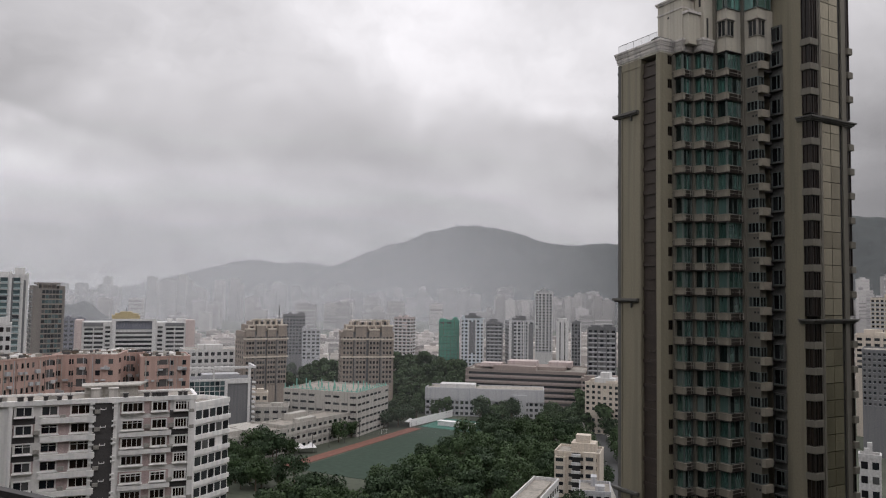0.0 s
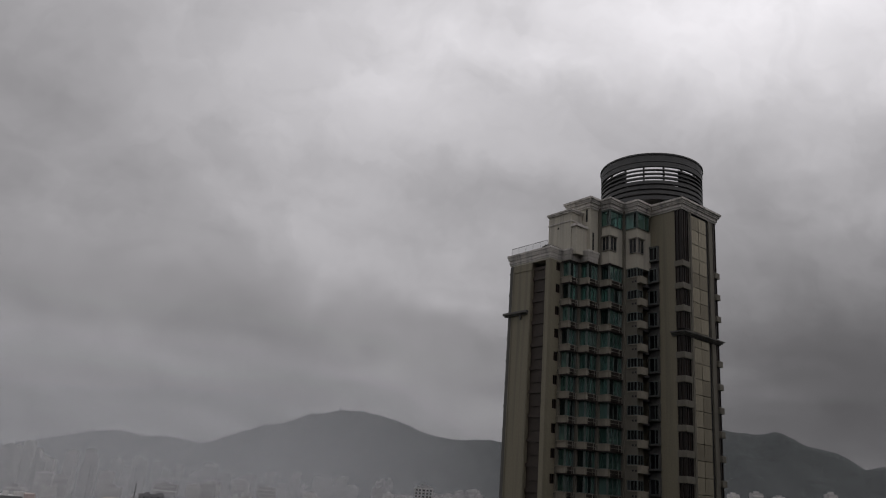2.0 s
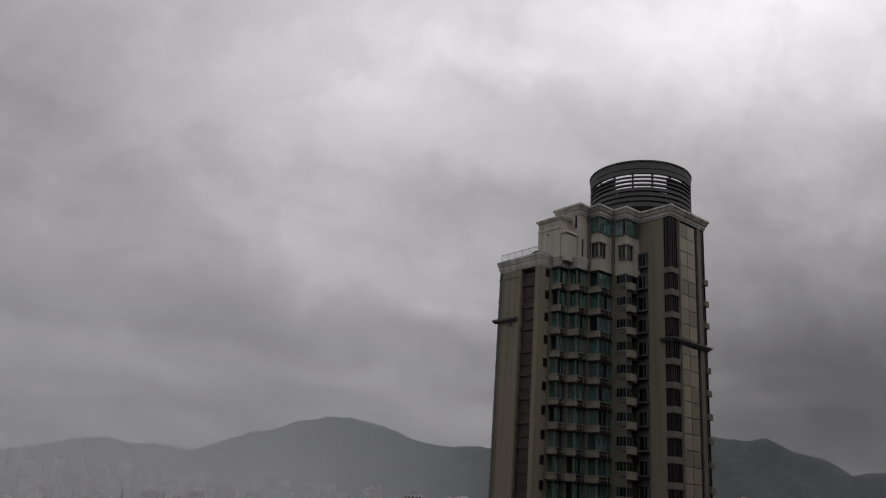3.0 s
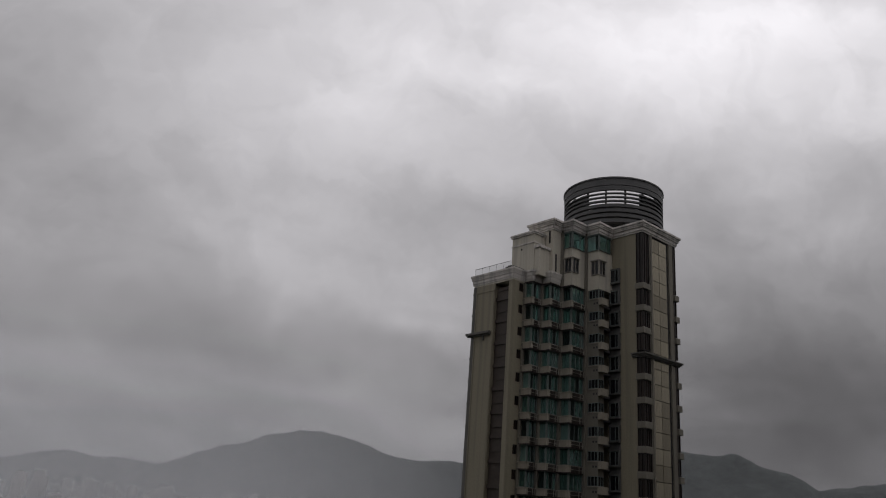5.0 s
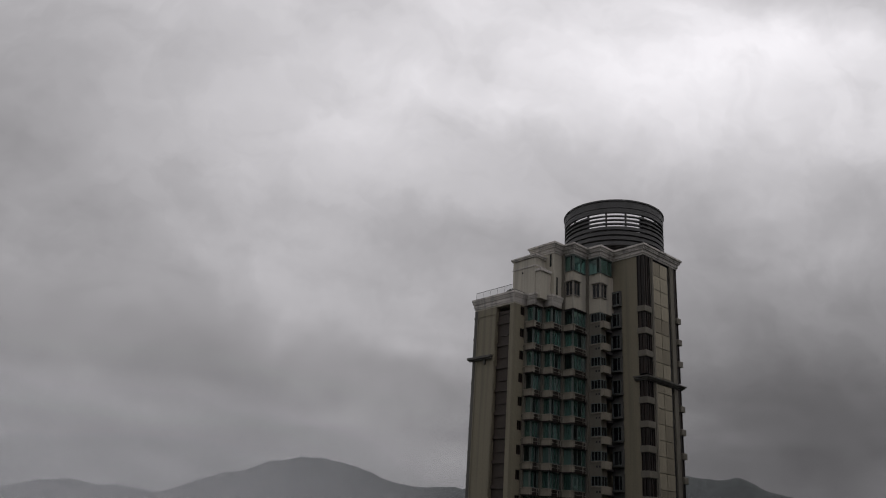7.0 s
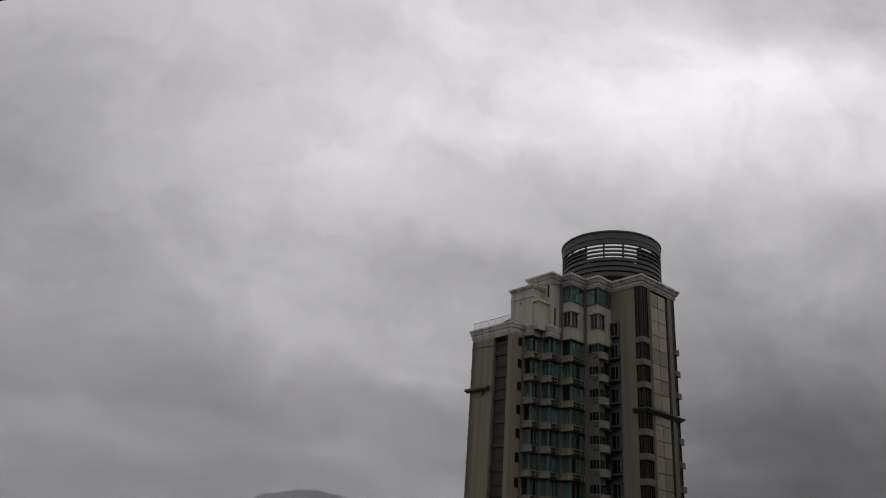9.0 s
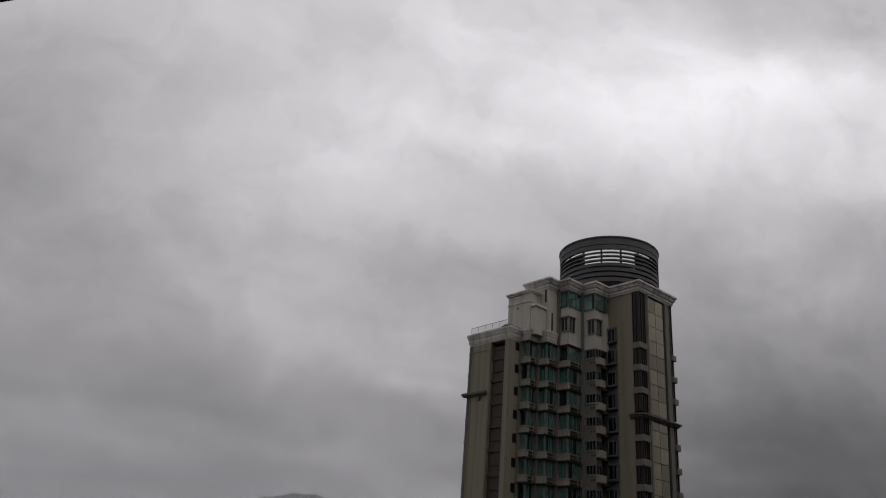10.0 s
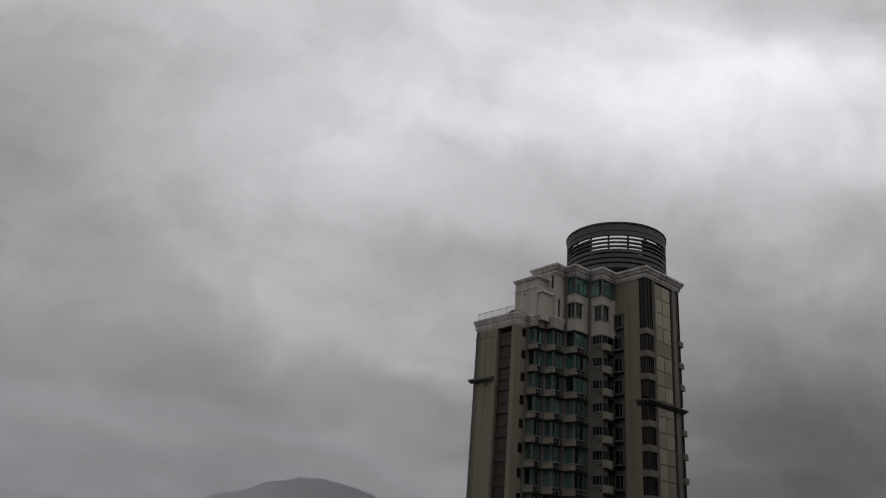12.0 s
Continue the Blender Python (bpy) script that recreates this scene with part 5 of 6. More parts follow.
part("body", Boxes().box(-22, 13.6, 0, 8, 0, N_TOP).mesh("body", M_WHITE), near, label="white rendered wall")
cap = Boxes().box(-22.2, 13.8, -0.45, 0.2, N_TOP - 0.3, N_TOP + 0.4).box(13.4, 13.9, 0.2, 8, N_TOP - 0.3, N_TOP + 0.4).box(-22.2, 13.4, 7.7, 8.1, N_TOP, N_TOP + 0.4)
part("parapet", cap.mesh("parapet", M_WHITE), near, label="white roof parapet")
part("roof", Boxes().box(-22, 13.4, 0.2, 7.7, N_TOP, N_TOP + 0.12).mesh("roof", M_ROOF), near)
part("stair_strip", Boxes().box(-1.25, 1.65, -0.25, 0.0, 0, N_TOP - 0.4).mesh("stair_strip", M_CHAR), near, label="charcoal tiled stair strip")
for x0, x1 in ((-12.4, -11.9), (-1.75, -1.25), (1.65, 2.2), (12.6, 13.4)):
    part("pilaster", Boxes().box(x0, x1, -0.55, 0, 0, N_TOP - 0.35).mesh("pilaster", M_WHITE), near)
lamp_me = Boxes().box(-0.4, 0.4, -0.12, 0, -0.12, 0.0).box(-0.4, -0.3, -0.12, 0, 0, 0.2).box(0.3, 0.4, -0.12, 0, 0, 0.2).mesh("stair_grille", M_WHITE)
fin_me = Boxes().box(-0.3, 0.3, -0.3, 0, -0.12, 0.12).mesh("fin", M_WHITE)
ac_me = Boxes().box(-0.4, 0.4, -0.55, 0, -0.28, 0.28).box(-0.3, 0.3, -0.58, -0.55, -0.2, 0.2).mesh("air_conditioner", M_CONC)


def near_window(x0, x1, z0, z1, mull, deep, grille=False):
    w, h = x1 - x0, z1 - z0
    fr = shared(("nearwin", round(w, 2), round(h, 2), mull, grille), lambda: _near_frame(w, h, mull, grille))
    wo = part("window", fr, near, pose((x0 + x1) / 2, -deep, (z0 + z1) / 2), "white window frame")
    part("sill", shared(("nearsill", round(w, 2)), lambda: Boxes().box(-w / 2 - 0.3, w / 2 + 0.3, -0.4, 0.3, -h / 2 - 0.26, -h / 2 - 0.12).mesh("sill", M_WHITE)), wo)
    pane = shared(("nearpane", round(w / mull, 2), round(h, 2)), lambda: Boxes().box(-w / mull / 2 + 0.05, w / mull / 2 - 0.05, 0.0, 0.05, -h / 2 + 0.08, h / 2 - 0.08).mesh("pane", M_BRONZE if mull > 2 else M_DIM))
    for i in range(mull):
        part("pane", pane, wo, pose(-w / 2 + (i + 0.5) * w / mull, 0.05, 0))


def _near_frame(w, h, mull, grille):
    xs = [-w / 2 - 0.18, -w / 2]
    for i in range(1, mull):
        x = -w / 2 + i * w / mull
        xs += [x - 0.035, x + 0.035]
    xs += [w / 2, w / 2 + 0.18]
    zs = [-h / 2 - 0.12, -h / 2, h * 0.22, h * 0.22 + 0.05, h / 2, h / 2 + 0.12]
    return Boxes().lattice(xs, zs, lambda i, j: i % 2 == 0 or j in (0, 4) or (grille and j == 2), -0.12, 0.35).mesh("window", M_WHITE)


rn = random.Random(12)
for s_ in range(11):
    zt = N_TOP + 0.05 - N_S * s_
    z0, z1 = zt - 1.88, zt - 0.58
    for i, (p, q, mull) in enumerate(((0.8, 1.55, 2), (2.04, 2.8, 2), (3.5, 4.55, 3), (6.15, 7.2, 4), (7.75, 8.5, 3), (9.0, 9.62, 4))):
        near_window(nx(p), nx(q), z0, z1, mull, 0.3 if i in (0, 3, 4, 5) else 0.12, grille=rn.random() < 0.2)
        if rn.random() < 0.5:
            part("air_conditioner", ac_me, near, pose(nx(q) + 0.75, 0, z0 + rn.uniform(-0.3, 0.4)))
    near_window(-20.5, -18.6, z0, z1, 2, 0.12)
    for p, q in ((2.0, 4.85), (6.0, 8.72)) if s_ % 2 == 0 else ((2.0, 4.85), (0.55, 1.7), (7.25, 9.6)):
        part("pink_panel", Boxes().box(nx(p), nx(q), -0.03, 0, zt - 2.3, zt - 0.3).mesh("pink_panel", M_PINK), near)
    near_window(-17.0, -14.6, z0, z1, 3, 0.3)
    # white balcony bands under the left middle and right windows
    part("balcony_band", Boxes().box(nx(2.0), nx(4.75), -0.75, 0, zt - 3.05, zt - 2.25).mesh("balcony_band", M_WHITE), near)
    if s_ % 3 != 0:
        part("balcony_band", Boxes().box(nx(6.0), nx(8.8), -0.6, 0, zt - 3.0, zt - 2.3).mesh("balcony_band", M_WHITE), near)
    if s_ < 3 or s_ % 3 == 1:
        part("dark_panel", Boxes().box(nx(0.45), nx(1.72), -0.1, 0, zt - 3.1, zt - 2.0).box(nx(0.45), nx(0.66), -0.1, 0, zt - 2.0, zt - 0.9).mesh("dark_panel", M_CHAR), near)
        part("dark_panel", Boxes().box(nx(8.7), nx(9.85), -0.1, 0, zt - 3.1, zt - 1.95).box(nx(9.7), nx(9.85), -0.1, 0, zt - 1.95, zt - 0.8).mesh("dark_panel", M_CHAR), near)
    part("stair_grille", lamp_me, near, pose(0.2, -0.25, zt - 1.3))
    for zz in (0.4, 1.1):
        for x in (-1.3, 1.7):
            part("fin", fin_me, near, pose(x, -0.5, zt - zz))
    part("window", shared("sidewin", lambda: Boxes().box(-0.5, 0.5, -0.08, 0.1, -0.6, 0.6).mesh("window", M_DIM)), near, pose(13.6, 2.2, zt - 1.2, 0, 0, 90))
    part("window", SHARED["sidewin"], near, pose(13.6, 5.4, zt - 1.2, 0, 0, 90))
part("roof_house", Boxes().box(-2.6, 5.2, 3.4, 7.0, N_TOP, N_TOP + 1.7).prism([(-3.0, 3.0), (5.4, 3.0), (6.6, 7.3), (-3.0, 7.3)], N_TOP + 1.7, N_TOP + 1.95).mesh("roof_house", M_CONC), near, label="pale stair house on the roof")
for x in (-1.6, 0.9):
    part("water_tank", Boxes().box(x, x + 1.3, 1.2, 2.4, N_TOP, N_TOP + 1.55).box(x - 0.08, x + 1.38, 1.12, 2.48, N_TOP + 1.55, N_TOP + 1.7).mesh("water_tank", M_PALE), near)
pot_me = Boxes().ring(0, 0, 0.01, 0.32, 0, 0.5, 10).ring(0, 0, 0.01, 0.42, 0.5, 0.62, 10).mesh("roof_pot", M_CHAR)
cool_me = Boxes().box(-0.45, 0.45, -0.4, 0.4, 0, 0.75).ring(0, 0, 0.01, 0.3, 0.75, 0.82, 12).mesh("condenser", M_CONC)
for i in range(30):
    x = rn.choice((-11.0, -9.8, -7.4, -6.1, -4.4, 6.3, 7.2, 8.1, 9.0, 10.0, 11.2, 12.1, -13.5, -16.0, 3.2)) + rn.uniform(-0.3, 0.3)
    part("roof_pot" if i % 3 else "condenser", pot_me if i % 3 else cool_me, near, pose(x, rn.uniform(-0.2, 0.0) if i % 3 else 1.6, N_TOP + (0.4 if i % 3 else 0.12)))
part("roof_mast", Boxes().box(-4.5, -4.42, 2, 2.08, N_TOP, N_TOP + 2.6).box(-5.2, -3.7, 2, 2.06, N_TOP + 2.2, N_TOP + 2.26).mesh("roof_mast", M_CHAR), near)

# wing behind it with open corridors
tower_at("apartment_wing", "white apartment wing with open corridor balconies", -16.7, 150, 9.0, 53.6, M_WHITE, 19, 5, turn=48, d=7, slab=M_WHITE, win=(0.8, 0.55), first=9, roofbits=0)

# roof ledge of the low neighbour below the camera
ledge = thing("neighbour_building", "mossy concrete roof parapet of a neighbouring house", "building", -21.5, 37.4, 0, -27.5)
part("parapet", Boxes().box(-12, 8, -9, 0.0, 0, 65.0).box(-12, 8.2, -0.35, 0.12, 65.0, 65.3).mesh("parapet", M_CHAR), ledge)

# school with green roof posts, and the low school wings
sx, sy = -44 - 22.5 * 0.93, 397.6 + 22.5 * 0.36
school = city_block("school_building", "grey concrete school block with green roof posts", "building", sx, sy, -21, 45, 38, 22, M_CONC, M_DIM, 6, 9, 8, win=(0.72, 0.3), seed=9, roofbits=0)
M_MINT = material("mint_green_paint", (0.17, 0.40, 0.33), 0.6, bump=0)
rs = random.Random(2)
for i in range(17):
    x = -22 + 2.72 * i
    part("roof_post", Boxes().box(-0.2, 0.2, -0.2, 0.2, 0, 2.2 + 1.4 * rs.random()).mesh("roof_post", M_MINT), school, pose(x, 0.6, 22))
    part("roof_post", Boxes().box(-0.2, 0.2, -0.2, 0.2, 0, 2.6 + 2.4 * rs.random()).mesh("roof_post", M_MINT), school, pose(x, 12 + 8 * rs.random(), 22))
for i in range(13):
    part("roof_post", Boxes().box(-0.2, 0.2, -0.2, 0.2, 0, 2.2 + 1.2 * rs.random()).mesh("roof_post", M_MINT), school, pose(21.9, 1.5 + 2.8 * i, 22))
part("roof_rail", Boxes().box(-22.3, 22.3, 0.4, 0.55, 23.2, 23.5).box(22.0, 22.2, 0.55, 37, 23.2, 23.5).mesh("roof_rail", M_MINT), school)
city_block("school_building", "low pale school wing with flat roofs", "building", -60, 378, 60, 52, 15, 12, M_CONC, M_DIM, 3, 13, 0, win=(0.55, 0.35), seed=11, slab=M_CONC)
city_block("school_building", "low pale school wing with cluttered flat roof", "building", -86, 336, 52, 48, 26, 11, M_CONC, M_DIM, 3, 11, 0, win=(0.55, 0.35), seed=13, slab=M_CONC, roofbits=7)
city_block("school_building", "pale school block with stair house", "building", -92, 392, 10, 26, 16, 15, M_CONC, M_DIM, 4, 6, 2, win=(0.6, 0.35), seed=14)

# crane, far off, and the mast on the hill top
cx, cy = polar(-12.2, 820)
crane = thing("tower_crane", "dark tower crane on a far site", "crane", cx, cy, 0, 20)
part("mast", Boxes().box(-0.5, 0.5, -0.5, 0.5, 0, 61).mesh("mast", M_STEEL), crane)
part("jib", Boxes().box(-1.2, 0.9, -0.4, 0.4, 57, 57.6).mesh("jib", M_STEEL), crane)
hx, hy = polar(0.95, 3195)
tagged(new("radio_mast", Boxes().box(hx - 1.2, hx + 1.2, hy - 1, hy + 1, 350, 381).box(hx - 4, hx + 4, hy - 1, hy + 1, 366, 369).mesh("radio_mast", M_STEEL)), "thin radio mast on the hill top", "mast")

# unseen high-rises added round the viewpoint to keep sky light off the tower
for x0, x1, y0, y1, top_ in ((16, 52, -30, -4, 128), (54, 96, -28, 4, 132), (98, 140, -10, 30, 128), (90, 122, 38, 78, 122), (-54, -19, -32, -6, 126), (-98, -57, -24, 6, 126), (-92, -54, 14, 56, 112)):
    nb = thing("neighbour_tower", "unseen block added to shade the lower tower", "building", (x0 + x1) / 2, (y0 + y1) / 2, 0, 0, "high-rises round the viewpoint")
    hw, hd = (x1 - x0) / 2, (y1 - y0) / 2
    part("wall", Boxes().box(-hw, hw, -hd, hd, 0, top_).mesh("wall", M_BLOCK), nb)
    part("roof_room", Boxes().box(-hw * 0.4, hw * 0.3, -hd * 0.4, hd * 0.4, top_, top_ + 4).mesh("roof_room", M_BLOCK), nb)
# the building that the camera looks out of; its unseen wall blocks sky too
own = thing("own_building", "plain concrete high-rise behind the camera", "building", 0, 0, 0, 0)
part("wall", Boxes().box(-16, 14, -20, -0.9, 0, EYE + 46).mesh("wall", M_BLOCK), own)
eave = Boxes()
ex, ey = 0.886, -0.464
eave.prism([(-1.04 - 0.9 * ex, 2.036 - 0.9 * ey), (-3.2, -0.95), (3.0, -0.95), (-1.04 + 4.2 * ex, 2.036 + 4.2 * ey)], EYE + 1.5, EYE + 1.62)
part("eave", eave.mesh("eave", M_CHAR), own, label="dark window hood")


# ---- distant city ----
def hazy_paint(name, a, b):
    m = bpy.data.materials.new(name)
    m.use_nodes = True
    t = m.node_tree
    bs = t.nodes["Principled BSDF"]
    bs.inputs["Roughness"].default_value = 0.9
    geo = t.nodes.new("ShaderNodeNewGeometry")
    ramp = t.nodes.new("ShaderNodeValToRGB")
    ramp.color_ramp.elements[0].color, ramp.color_ramp.elements[1].color = (*a, 1), (*b, 1)
    t.links.new(geo.outputs["Random Per Island"], ramp.inputs[0])
    t.links.new(ramp.outputs[0], bs.inputs["Base Color"])
    return m


def far_city(name, label, n, az0, az1, d0, d1, h0, h1, w0, w1, seed, mat, band=True):
    """Many far buildings, each a stack of floor plates set back behind proud slabs, on one mesh."""
    r = random.Random(seed)
    bx = Boxes()
    for _ in range(n):
        az, dd = r.uniform(az0, az1), r.uniform(d0, d1)
        x, y = polar(az, dd)
        if -0.9 < az < 2.0 and dd < 700:
            continue
        w, d, h = r.uniform(w0, w1), r.uniform(w0, w1) * 0.7, r.uniform(h0, h1)
        bx.box(x - w / 2, x + w / 2, y, y + d, 0, h)
        bx.box(x - w * 0.2, x + w * 0.15, y + 1, y + d * 0.7, h, h + r.uniform(1.5, 5))
        if band:
            k = max(2, int(h / 6))
            for i in range(k // 3, k):
                bx.box(x - w / 2 - 0.4, x + w / 2 + 0.4, y - 0.6, y, h * (i + 0.1) / k, h * (i + 0.5) / k)
    tagged(new(name, bx.mesh(name, mat)), label, "buildings", kind="stuff")


P_FAR = hazy_paint("pale_city_render", (0.25, 0.24, 0.24), (0.5, 0.48, 0.47))
P_LOW = hazy_paint("low_city_render", (0.2, 0.18, 0.17), (0.66, 0.61, 0.57))
far_city("low_buildings", "dense low city blocks with pale flat roofs", 460, -34, 38, 700, 1230, 8, 23, 8, 24, 5, P_LOW)
far_city("low_buildings", "low blocks between the towers and the woods", 34, -24, -12.6, 500, 690, 12, 27, 12, 26, 6, P_LOW)
far_city("far_towers", "far pale housing towers in the mist", 70, -34, 40, 1270, 1960, 30, 68, 16, 34, 8, P_FAR)
far_city("far_towers", "misty high-rise towers by the shore", 30, -27, -14.0, 1920, 2230, 72, 114, 16, 28, 9, P_FAR)
far_city("far_estates", "white housing estates below the hills", 34, 3.5, 14, 1560, 1950, 40, 78, 14, 26, 10, P_FAR, band=False)
far_city("far_estates", "white housing estates below the hills", 60, 26, 42, 1300, 1950, 70, 120, 11, 20, 11, P_FAR)
far_city("far_towers", "scattered far towers at the foot of the ridge", 60, -14, 12, 2470, 2520, 50, 105, 18, 40, 12, P_FAR)


M_WATER = material("harbour_water", (0.05, 0.06, 0.065), 0.12, vary=0.1, grain=0.05, stain=0.1, spec=0.6)
shore = Boxes()
for i in range(25):
    for d_ in (2080, 2440):
        shore.v.append((*polar(-22 + 1.5 * i, d_), 0.3))
shore.f = [(2 * i, 2 * i + 2, 2 * i + 3, 2 * i + 1) for i in range(24)]
tagged(new("water", shore.mesh("water", M_WATER)), "pale strip of harbour water beyond the city", "water", kind="structure")


# ---- trees ----
def crown_mesh(name, seed, r, h, mat, leaves=1150):
    """A crown of leaf sprays gathered in uneven lobes."""
    rnd = random.Random(seed)
    vs, fs = [], []
    lobes = []
    for i in range(9):
        th, rr = rnd.uniform(0, 6.283), rnd.uniform(0.15, 0.7) * r
        lobes.append((rr * math.cos(th), rr * math.sin(th), h * rnd.uniform(0.42, 0.82), r * rnd.uniform(0.32, 0.55)))
    for i in range(leaves):
        lx, ly, lz, lr = lobes[i % 9]
        d = Vector((rnd.gauss(0, 1), rnd.gauss(0, 1), rnd.gauss(0.25, 0.9))).normalized()
        p = Vector((lx, ly, lz)) + d * lr * rnd.uniform(0.7, 1.08)
        s = rnd.uniform(0.24, 0.52)
        n = (d + Vector((rnd.gauss(0, 0.5), rnd.gauss(0, 0.5), rnd.gauss(0, 0.5)))).normalized()
        t1 = n.orthogonal().normalized()
        t2 = n.cross(t1)
        k = len(vs)
        vs += [p + t1 * s, p + t2 * s * 0.8 + n * 0.1, p - t1 * s, p - t2 * s * 0.8 - n * 0.1]
        fs.append((k, k + 1, k + 2, k + 3))
    me = bpy.data.meshes.new(name)
    me.from_pydata(vs, [], fs)
    me.materials.append(mat)
    return me


def trunk_mesh(h, r):
    bm = bmesh.new()
    bmesh.ops.create_cone(bm, segments=7, radius1=r, radius2=r * 0.45, depth=h * 0.6, cap_ends=True, matrix=Matrix.Translation((0, 0, h * 0.3)))
    for i in range(4):
        th = i * 1.6
        m = Matrix.Translation((0.12 * h * math.cos(th), 0.12 * h * math.sin(th), h * 0.55)) @ Euler((0.6 * math.sin(th), -0.0 + 0.6 * math.cos(th), 0)).to_matrix().to_4x4()
        bmesh.ops.create_cone(bm, segments=5, radius1=r * 0.5, radius2=r * 0.15, depth=h * 0.4, cap_ends=True, matrix=m)
    me = bpy.data.meshes.new("trunk")
    bm.to_mesh(me)
    bm.free()
    me.materials.append(M_BARK)
    return me


TREES = []
for i in range(6):
    e = thing("tree", "broad dark green street tree with dense crown", "tree", group="trees round the sports ground")
    hh = (10, 12, 9, 13, 11, 8)[i]
    part("trunk", trunk_mesh(hh, 0.3), e)
    part("crown", crown_mesh("crown", 20 + i, hh * 0.48, hh, M_LEAF if i % 3 else M_LEAF_D), e)
    TREES.append(e)
spots = []
rnd = random.Random(4)


def scatter(az0, az1, d0, d1, n, clear=5.0, skip=None):
    got = tries = 0
    while got < n and tries < n * 30:
        tries += 1
        az, dd = rnd.uniform(az0, az1), rnd.uniform(d0, d1)
        x, y = polar(az, dd)
        if skip and skip(x, y):
            continue
        if all((x - p) ** 2 + (y - q) ** 2 > clear * clear for p, q in spots):
            spots.append((x, y))
            got += 1


def on_field(x, y):
    u, v = (x + 62) * 0.883 - (y - 330) * 0.47, (x + 62) * 0.47 + (y - 330) * 0.883
    return -12 < u < 52 - 0.12 * v and -30 < v < 145


def on_road(x, y):
    return abs((x - 69) - (y - 304) * 0.12) < 7


both = lambda x, y: on_field(x, y) or on_road(x, y)
def in_wood(x, y):
    blocks = ((46, 268, 20), (27, 212, 15), (49, 250, 14))
    return on_field(x, y) or on_road(x, y) or any((x - p) ** 2 + (y - q) ** 2 < r * r for p, q, r in blocks)


scatter(-13, -5, 232, 266, 34, 6, skip=in_wood)
scatter(-5, 6, 240, 318, 60, 6, skip=in_wood)
scatter(2.6, 5.6, 446, 464, 9, 5)
scatter(-3, 13.4, 290, 412, 150, 6.5, skip=in_wood)
scatter(8.5, 13.3, 235, 290, 12, 6, skip=in_wood)
scatter(-15.5, -9.6, 296, 352, 34, skip=on_field)
scatter(-9, -6, 385, 400, 5, 4, skip=on_field)
scatter(-4.8, 0.4, 425, 470, 14, 6, skip=on_field)
scatter(28.7, 34, 180, 240, 14, 5)
scatter(7.9, 12.6, 432, 468, 16, 5)
scatter(-3.8, 1.6, 520, 632, 42, 7)
for i, (x, y) in enumerate(spots):
    m = pose(x, y, knoll_height(x, y, *WOODED) - 0.3, 0, 0, rnd.uniform(0, 360)) @ Matrix.Scale(rnd.uniform(0.8, 1.25), 4)
    if i < 6:
        TREES[i].matrix_world = m
    else:
        o = copy_thing(TREES[i % 6], m)
        o.scale = m.to_scale()

# the wood behind the school: crowns past counting
wood_v, wood_f = [], []
rw = random.Random(31)
base_me = [(e.children[1].data if e.children[1].name.startswith("crown") else e.children[0].data) for e in TREES]
for az0, az1, d0, d1, n in ((-12.3, 1.6, 490, 640, 300), (-3.5, 2.0, 470, 500, 20), (10, 13.2, 420, 520, 30), (-20, -14, 560, 640, 14)):
    for _ in range(n):
        x, y = polar(rw.uniform(az0, az1), rw.uniform(d0, d1))
        me = base_me[rw.randrange(6)]
        sc, th = rw.uniform(1.0, 1.6), rw.uniform(0, 6.28)
        lift = knoll_height(x, y, *WOODED) - 0.5
        c, s_ = math.cos(th) * sc, math.sin(th) * sc
        off = len(wood_v)
        vs = [v.co for v in me.vertices]
        keep = range(0, len(vs), 12)
        for k in keep:
            mid_ = (vs[k] + vs[k + 2]) / 2
            for q in vs[k:k + 4]:
                q = mid_ + (q - mid_) * 1.8
                wood_v.append((x + q.x * c - q.y * s_, y + q.x * s_ + q.y * c, q.z * sc + lift))
        wood_f += [tuple(off + 4 * i + j for j in range(4)) for i in range(len(list(keep)))]
wme = bpy.data.meshes.new("woodland")
wme.from_pydata(wood_v, [], wood_f)
wme.materials.append(M_LEAF)
tagged(new("woodland", wme), "dark green wood on the slope behind the school", "trees", kind="stuff")
# ---- sports ground and road ----
def ground_patch(name, label, mat, x, y, rz, w, l, z, category="ground"):
    ob = new(name, Boxes().box(0, w, 0, l, -0.3, 0).mesh(name, mat))
    ob.matrix_world = pose(x, y, z, 0, 0, rz)
    return tagged(ob, label, category, kind="structure")


FR = -28.0
ground_patch("pitch", "dark green artificial turf pitch", M_GRASS, -62, 325, FR, 55, 135, 0.10)
ground_patch("running_track", "red-brown running track along the pitch", M_TRACK, -69, 331, FR, 7, 110, 0.14)
ground_patch("sports_court", "bright green hard court at the end of the pitch", M_COURT, -12, 432, FR, 34, 32, 0.18)
ground_patch("pavement", "pale concrete pavement beside the road", M_CONC, 61.2, 270, -6.5, 2.6, 190, 0.24)
ground_patch("pavement", "pale concrete pavement beside the road", M_CONC, 73.1, 269, -6.5, 2.2, 190, 0.24)
ground_patch("road", "grey asphalt road between trees", M_ASPH, 64, 270, -6.5, 9, 190, 0.12)

# white marquees, fence and goals round the pitch
M_CANVAS = material("white_canvas", (0.75, 0.74, 0.73), 0.7, bump=0)


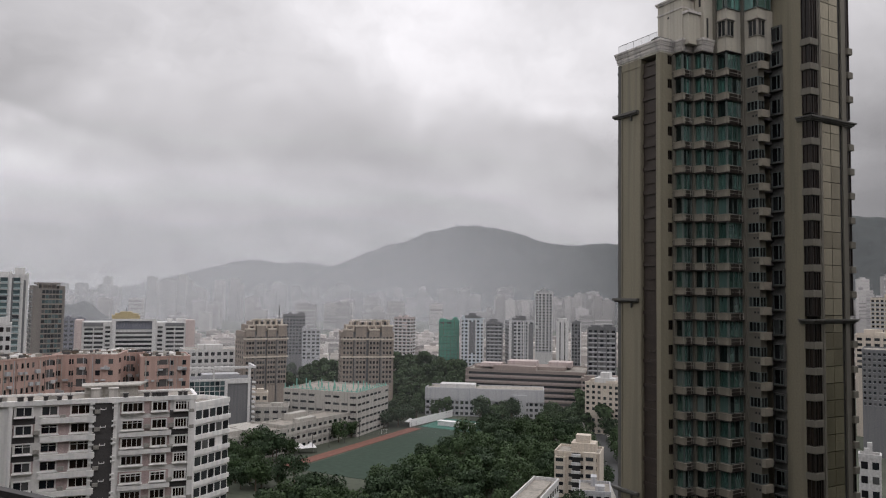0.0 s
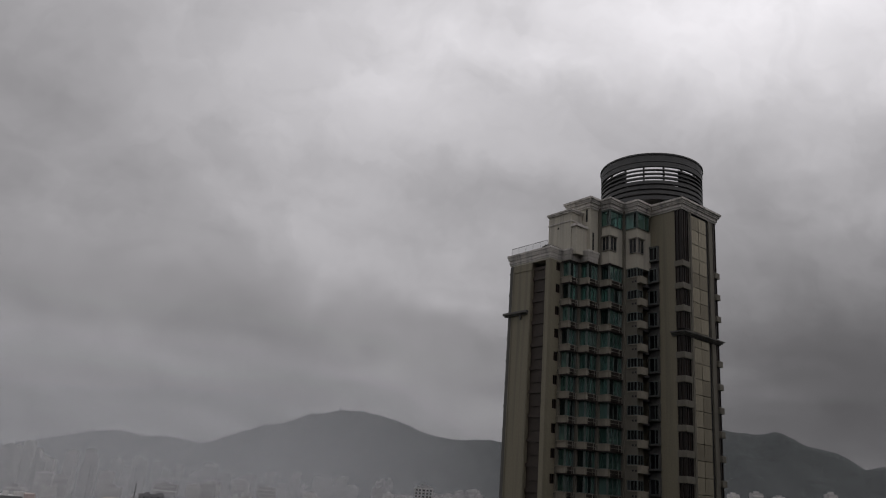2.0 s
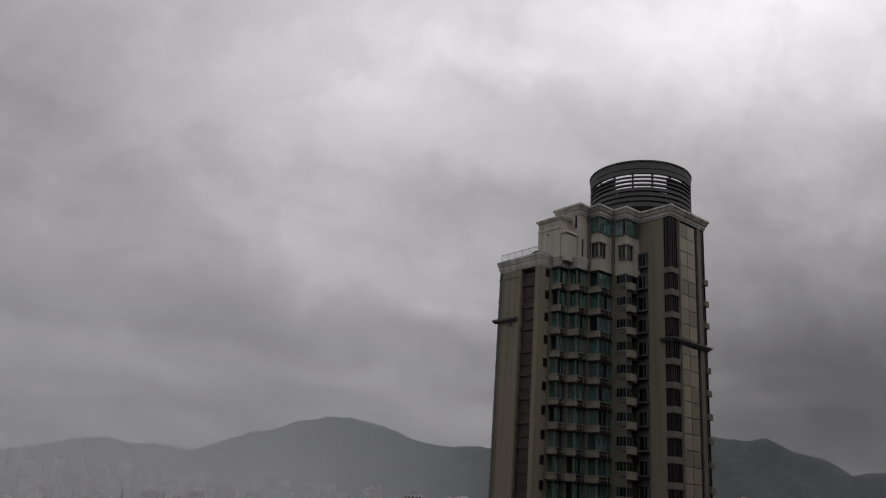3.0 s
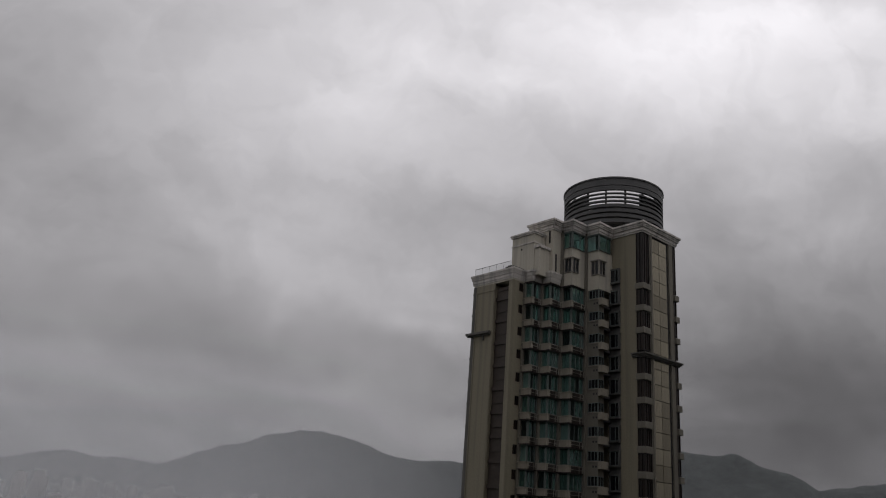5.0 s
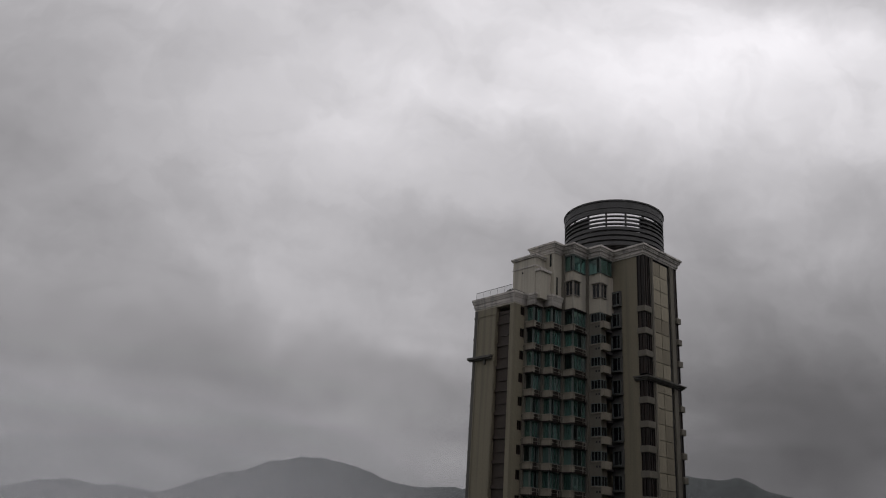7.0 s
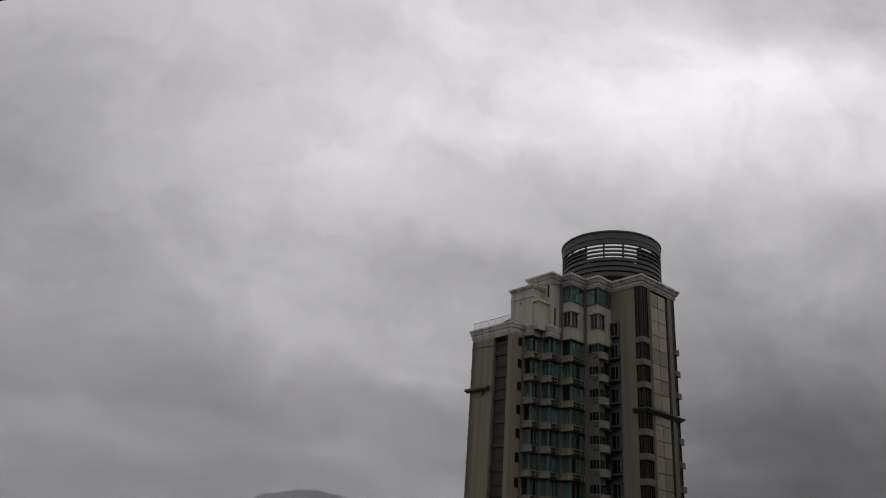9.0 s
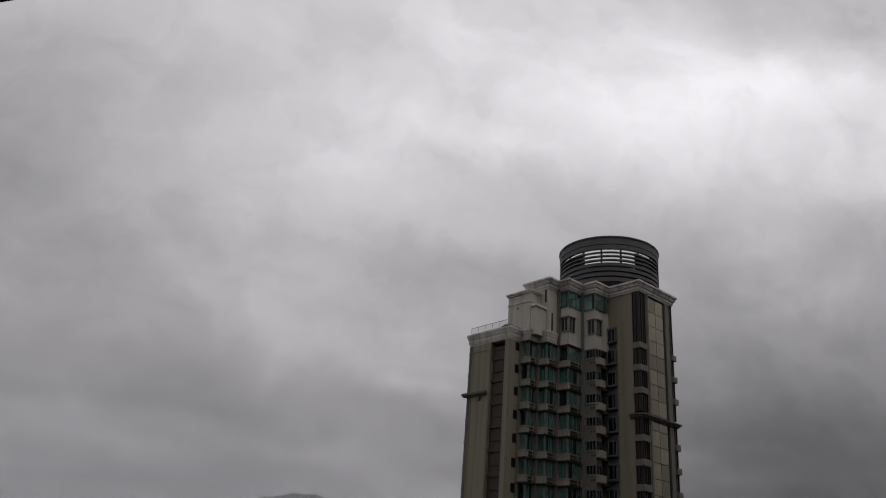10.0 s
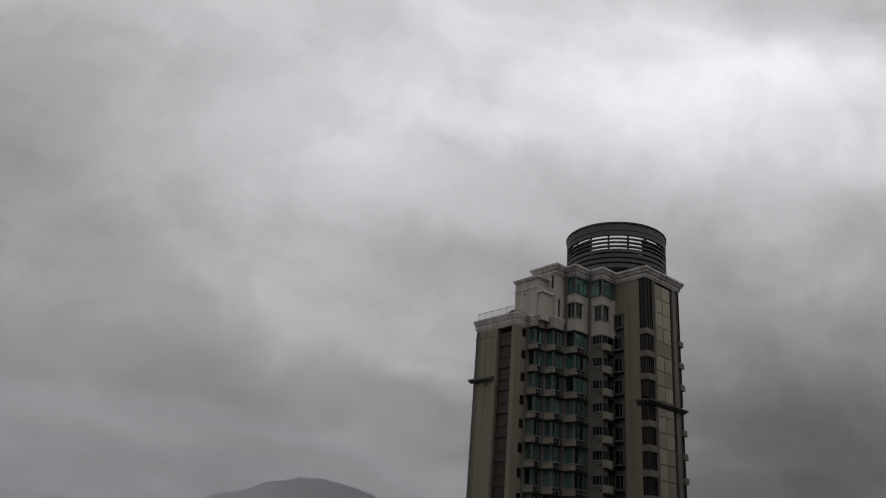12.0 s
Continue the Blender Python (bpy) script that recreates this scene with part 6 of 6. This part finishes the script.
def marquee(x, y, rz, n):
    e = thing("marquee", "white pointed canvas marquee beside the track", "tent", x, y, 0.1, rz, "marquees")
    bm = bmesh.new()
    for i in range(n):
        ox = 5.0 * i
        top = bm.verts.new((ox + 2.5, 2.5, 4.6))
        eaves = [bm.verts.new((ox + a * 5, b * 5, 2.5)) for a, b in ((0, 0), (1, 0), (1, 1), (0, 1))]
        for p in range(4):
            a, b = eaves[p], eaves[(p + 1) % 4]
            m1 = bm.verts.new((a.co + b.co) / 2 * 0.55 + top.co * 0.45 + Vector((0, 0, -0.45)))
            bm.faces.new((a, b, m1))
            bm.faces.new((b, top, m1))
            bm.faces.new((top, a, m1))
    me = bpy.data.meshes.new("canopy")
    bm.to_mesh(me)
    me.materials.append(M_CANVAS)
    part("canopy", me, e)
    for i in range(n + 1):
        for y0 in (0.05, 4.95):
            part("pole", shared("tentpole", lambda: Boxes().box(-0.06, 0.06, -0.06, 0.06, 0, 2.5).mesh("pole", M_STEEL)), e, pose(5.0 * i, y0, 0))


marquee(-72, 352, 20, 3)
marquee(-21, 432, -30, 1)
fence = thing("site_fence", "white panel fence along the end of the track", "fence", -17.6, 428.5, 0.1, 58)
for i in range(16):
    part("fence_panel", shared("fencepanel", lambda: Boxes().box(0, 2.8, 0, 0.12, 0.1, 4.2).mesh("fence_panel", M_CANVAS)), fence, pose(2.9 * i, 0, 0))
goal_me = Boxes().box(-1.6, -1.5, 0, 0.1, 0, 2.1).box(1.5, 1.6, 0, 0.1, 0, 2.1).box(-1.6, 1.6, 0, 0.1, 2.0, 2.1).box(-1.6, -1.55, 0.1, 1.0, 0, 0.06).box(1.55, 1.6, 0.1, 1.0, 0, 0.06).mesh("goal", M_CANVAS)
g_ob = tagged(new("goal", goal_me), "white five-a-side goal frame on the track", "goal")
g_ob.matrix_world = pose(-30.4, 408.6, 0.15, 0, 0, 30)
for x, y, w, l in ((-2, 436, 16, 4), (10, 428, 8, 5), (22, 424, 10, 5)):
    o = tagged(new("shed", Boxes().box(0, w, 0, l, 0, 2.4).box(-0.4, w + 0.4, -0.4, l + 0.4, 2.4, 2.65).mesh("shed", M_CANVAS)), "low white shed roof by the court", "shed")
    o.matrix_world = pose(x, y, 0.2, 0, 0, -28)
for i in range(9):
    x, y = -58 + 6.0 * i, 345 + 12 * i
    lamp = thing("floodlight", "slim dark floodlight pole by the pitch", "lamp post", x - 8, y, 0.1, 0, "floodlights")
    part("pole", shared("floodpole", lambda: Boxes().box(-0.12, 0.12, -0.12, 0.12, 0, 9).mesh("pole", M_CHAR)), lamp)
    part("head", shared("floodhead", lambda: Boxes().box(-0.7, 0.7, -0.2, 0.2, 8.6, 9.4).mesh("head", M_CHAR)), lamp)
    if i >= 4:
        break
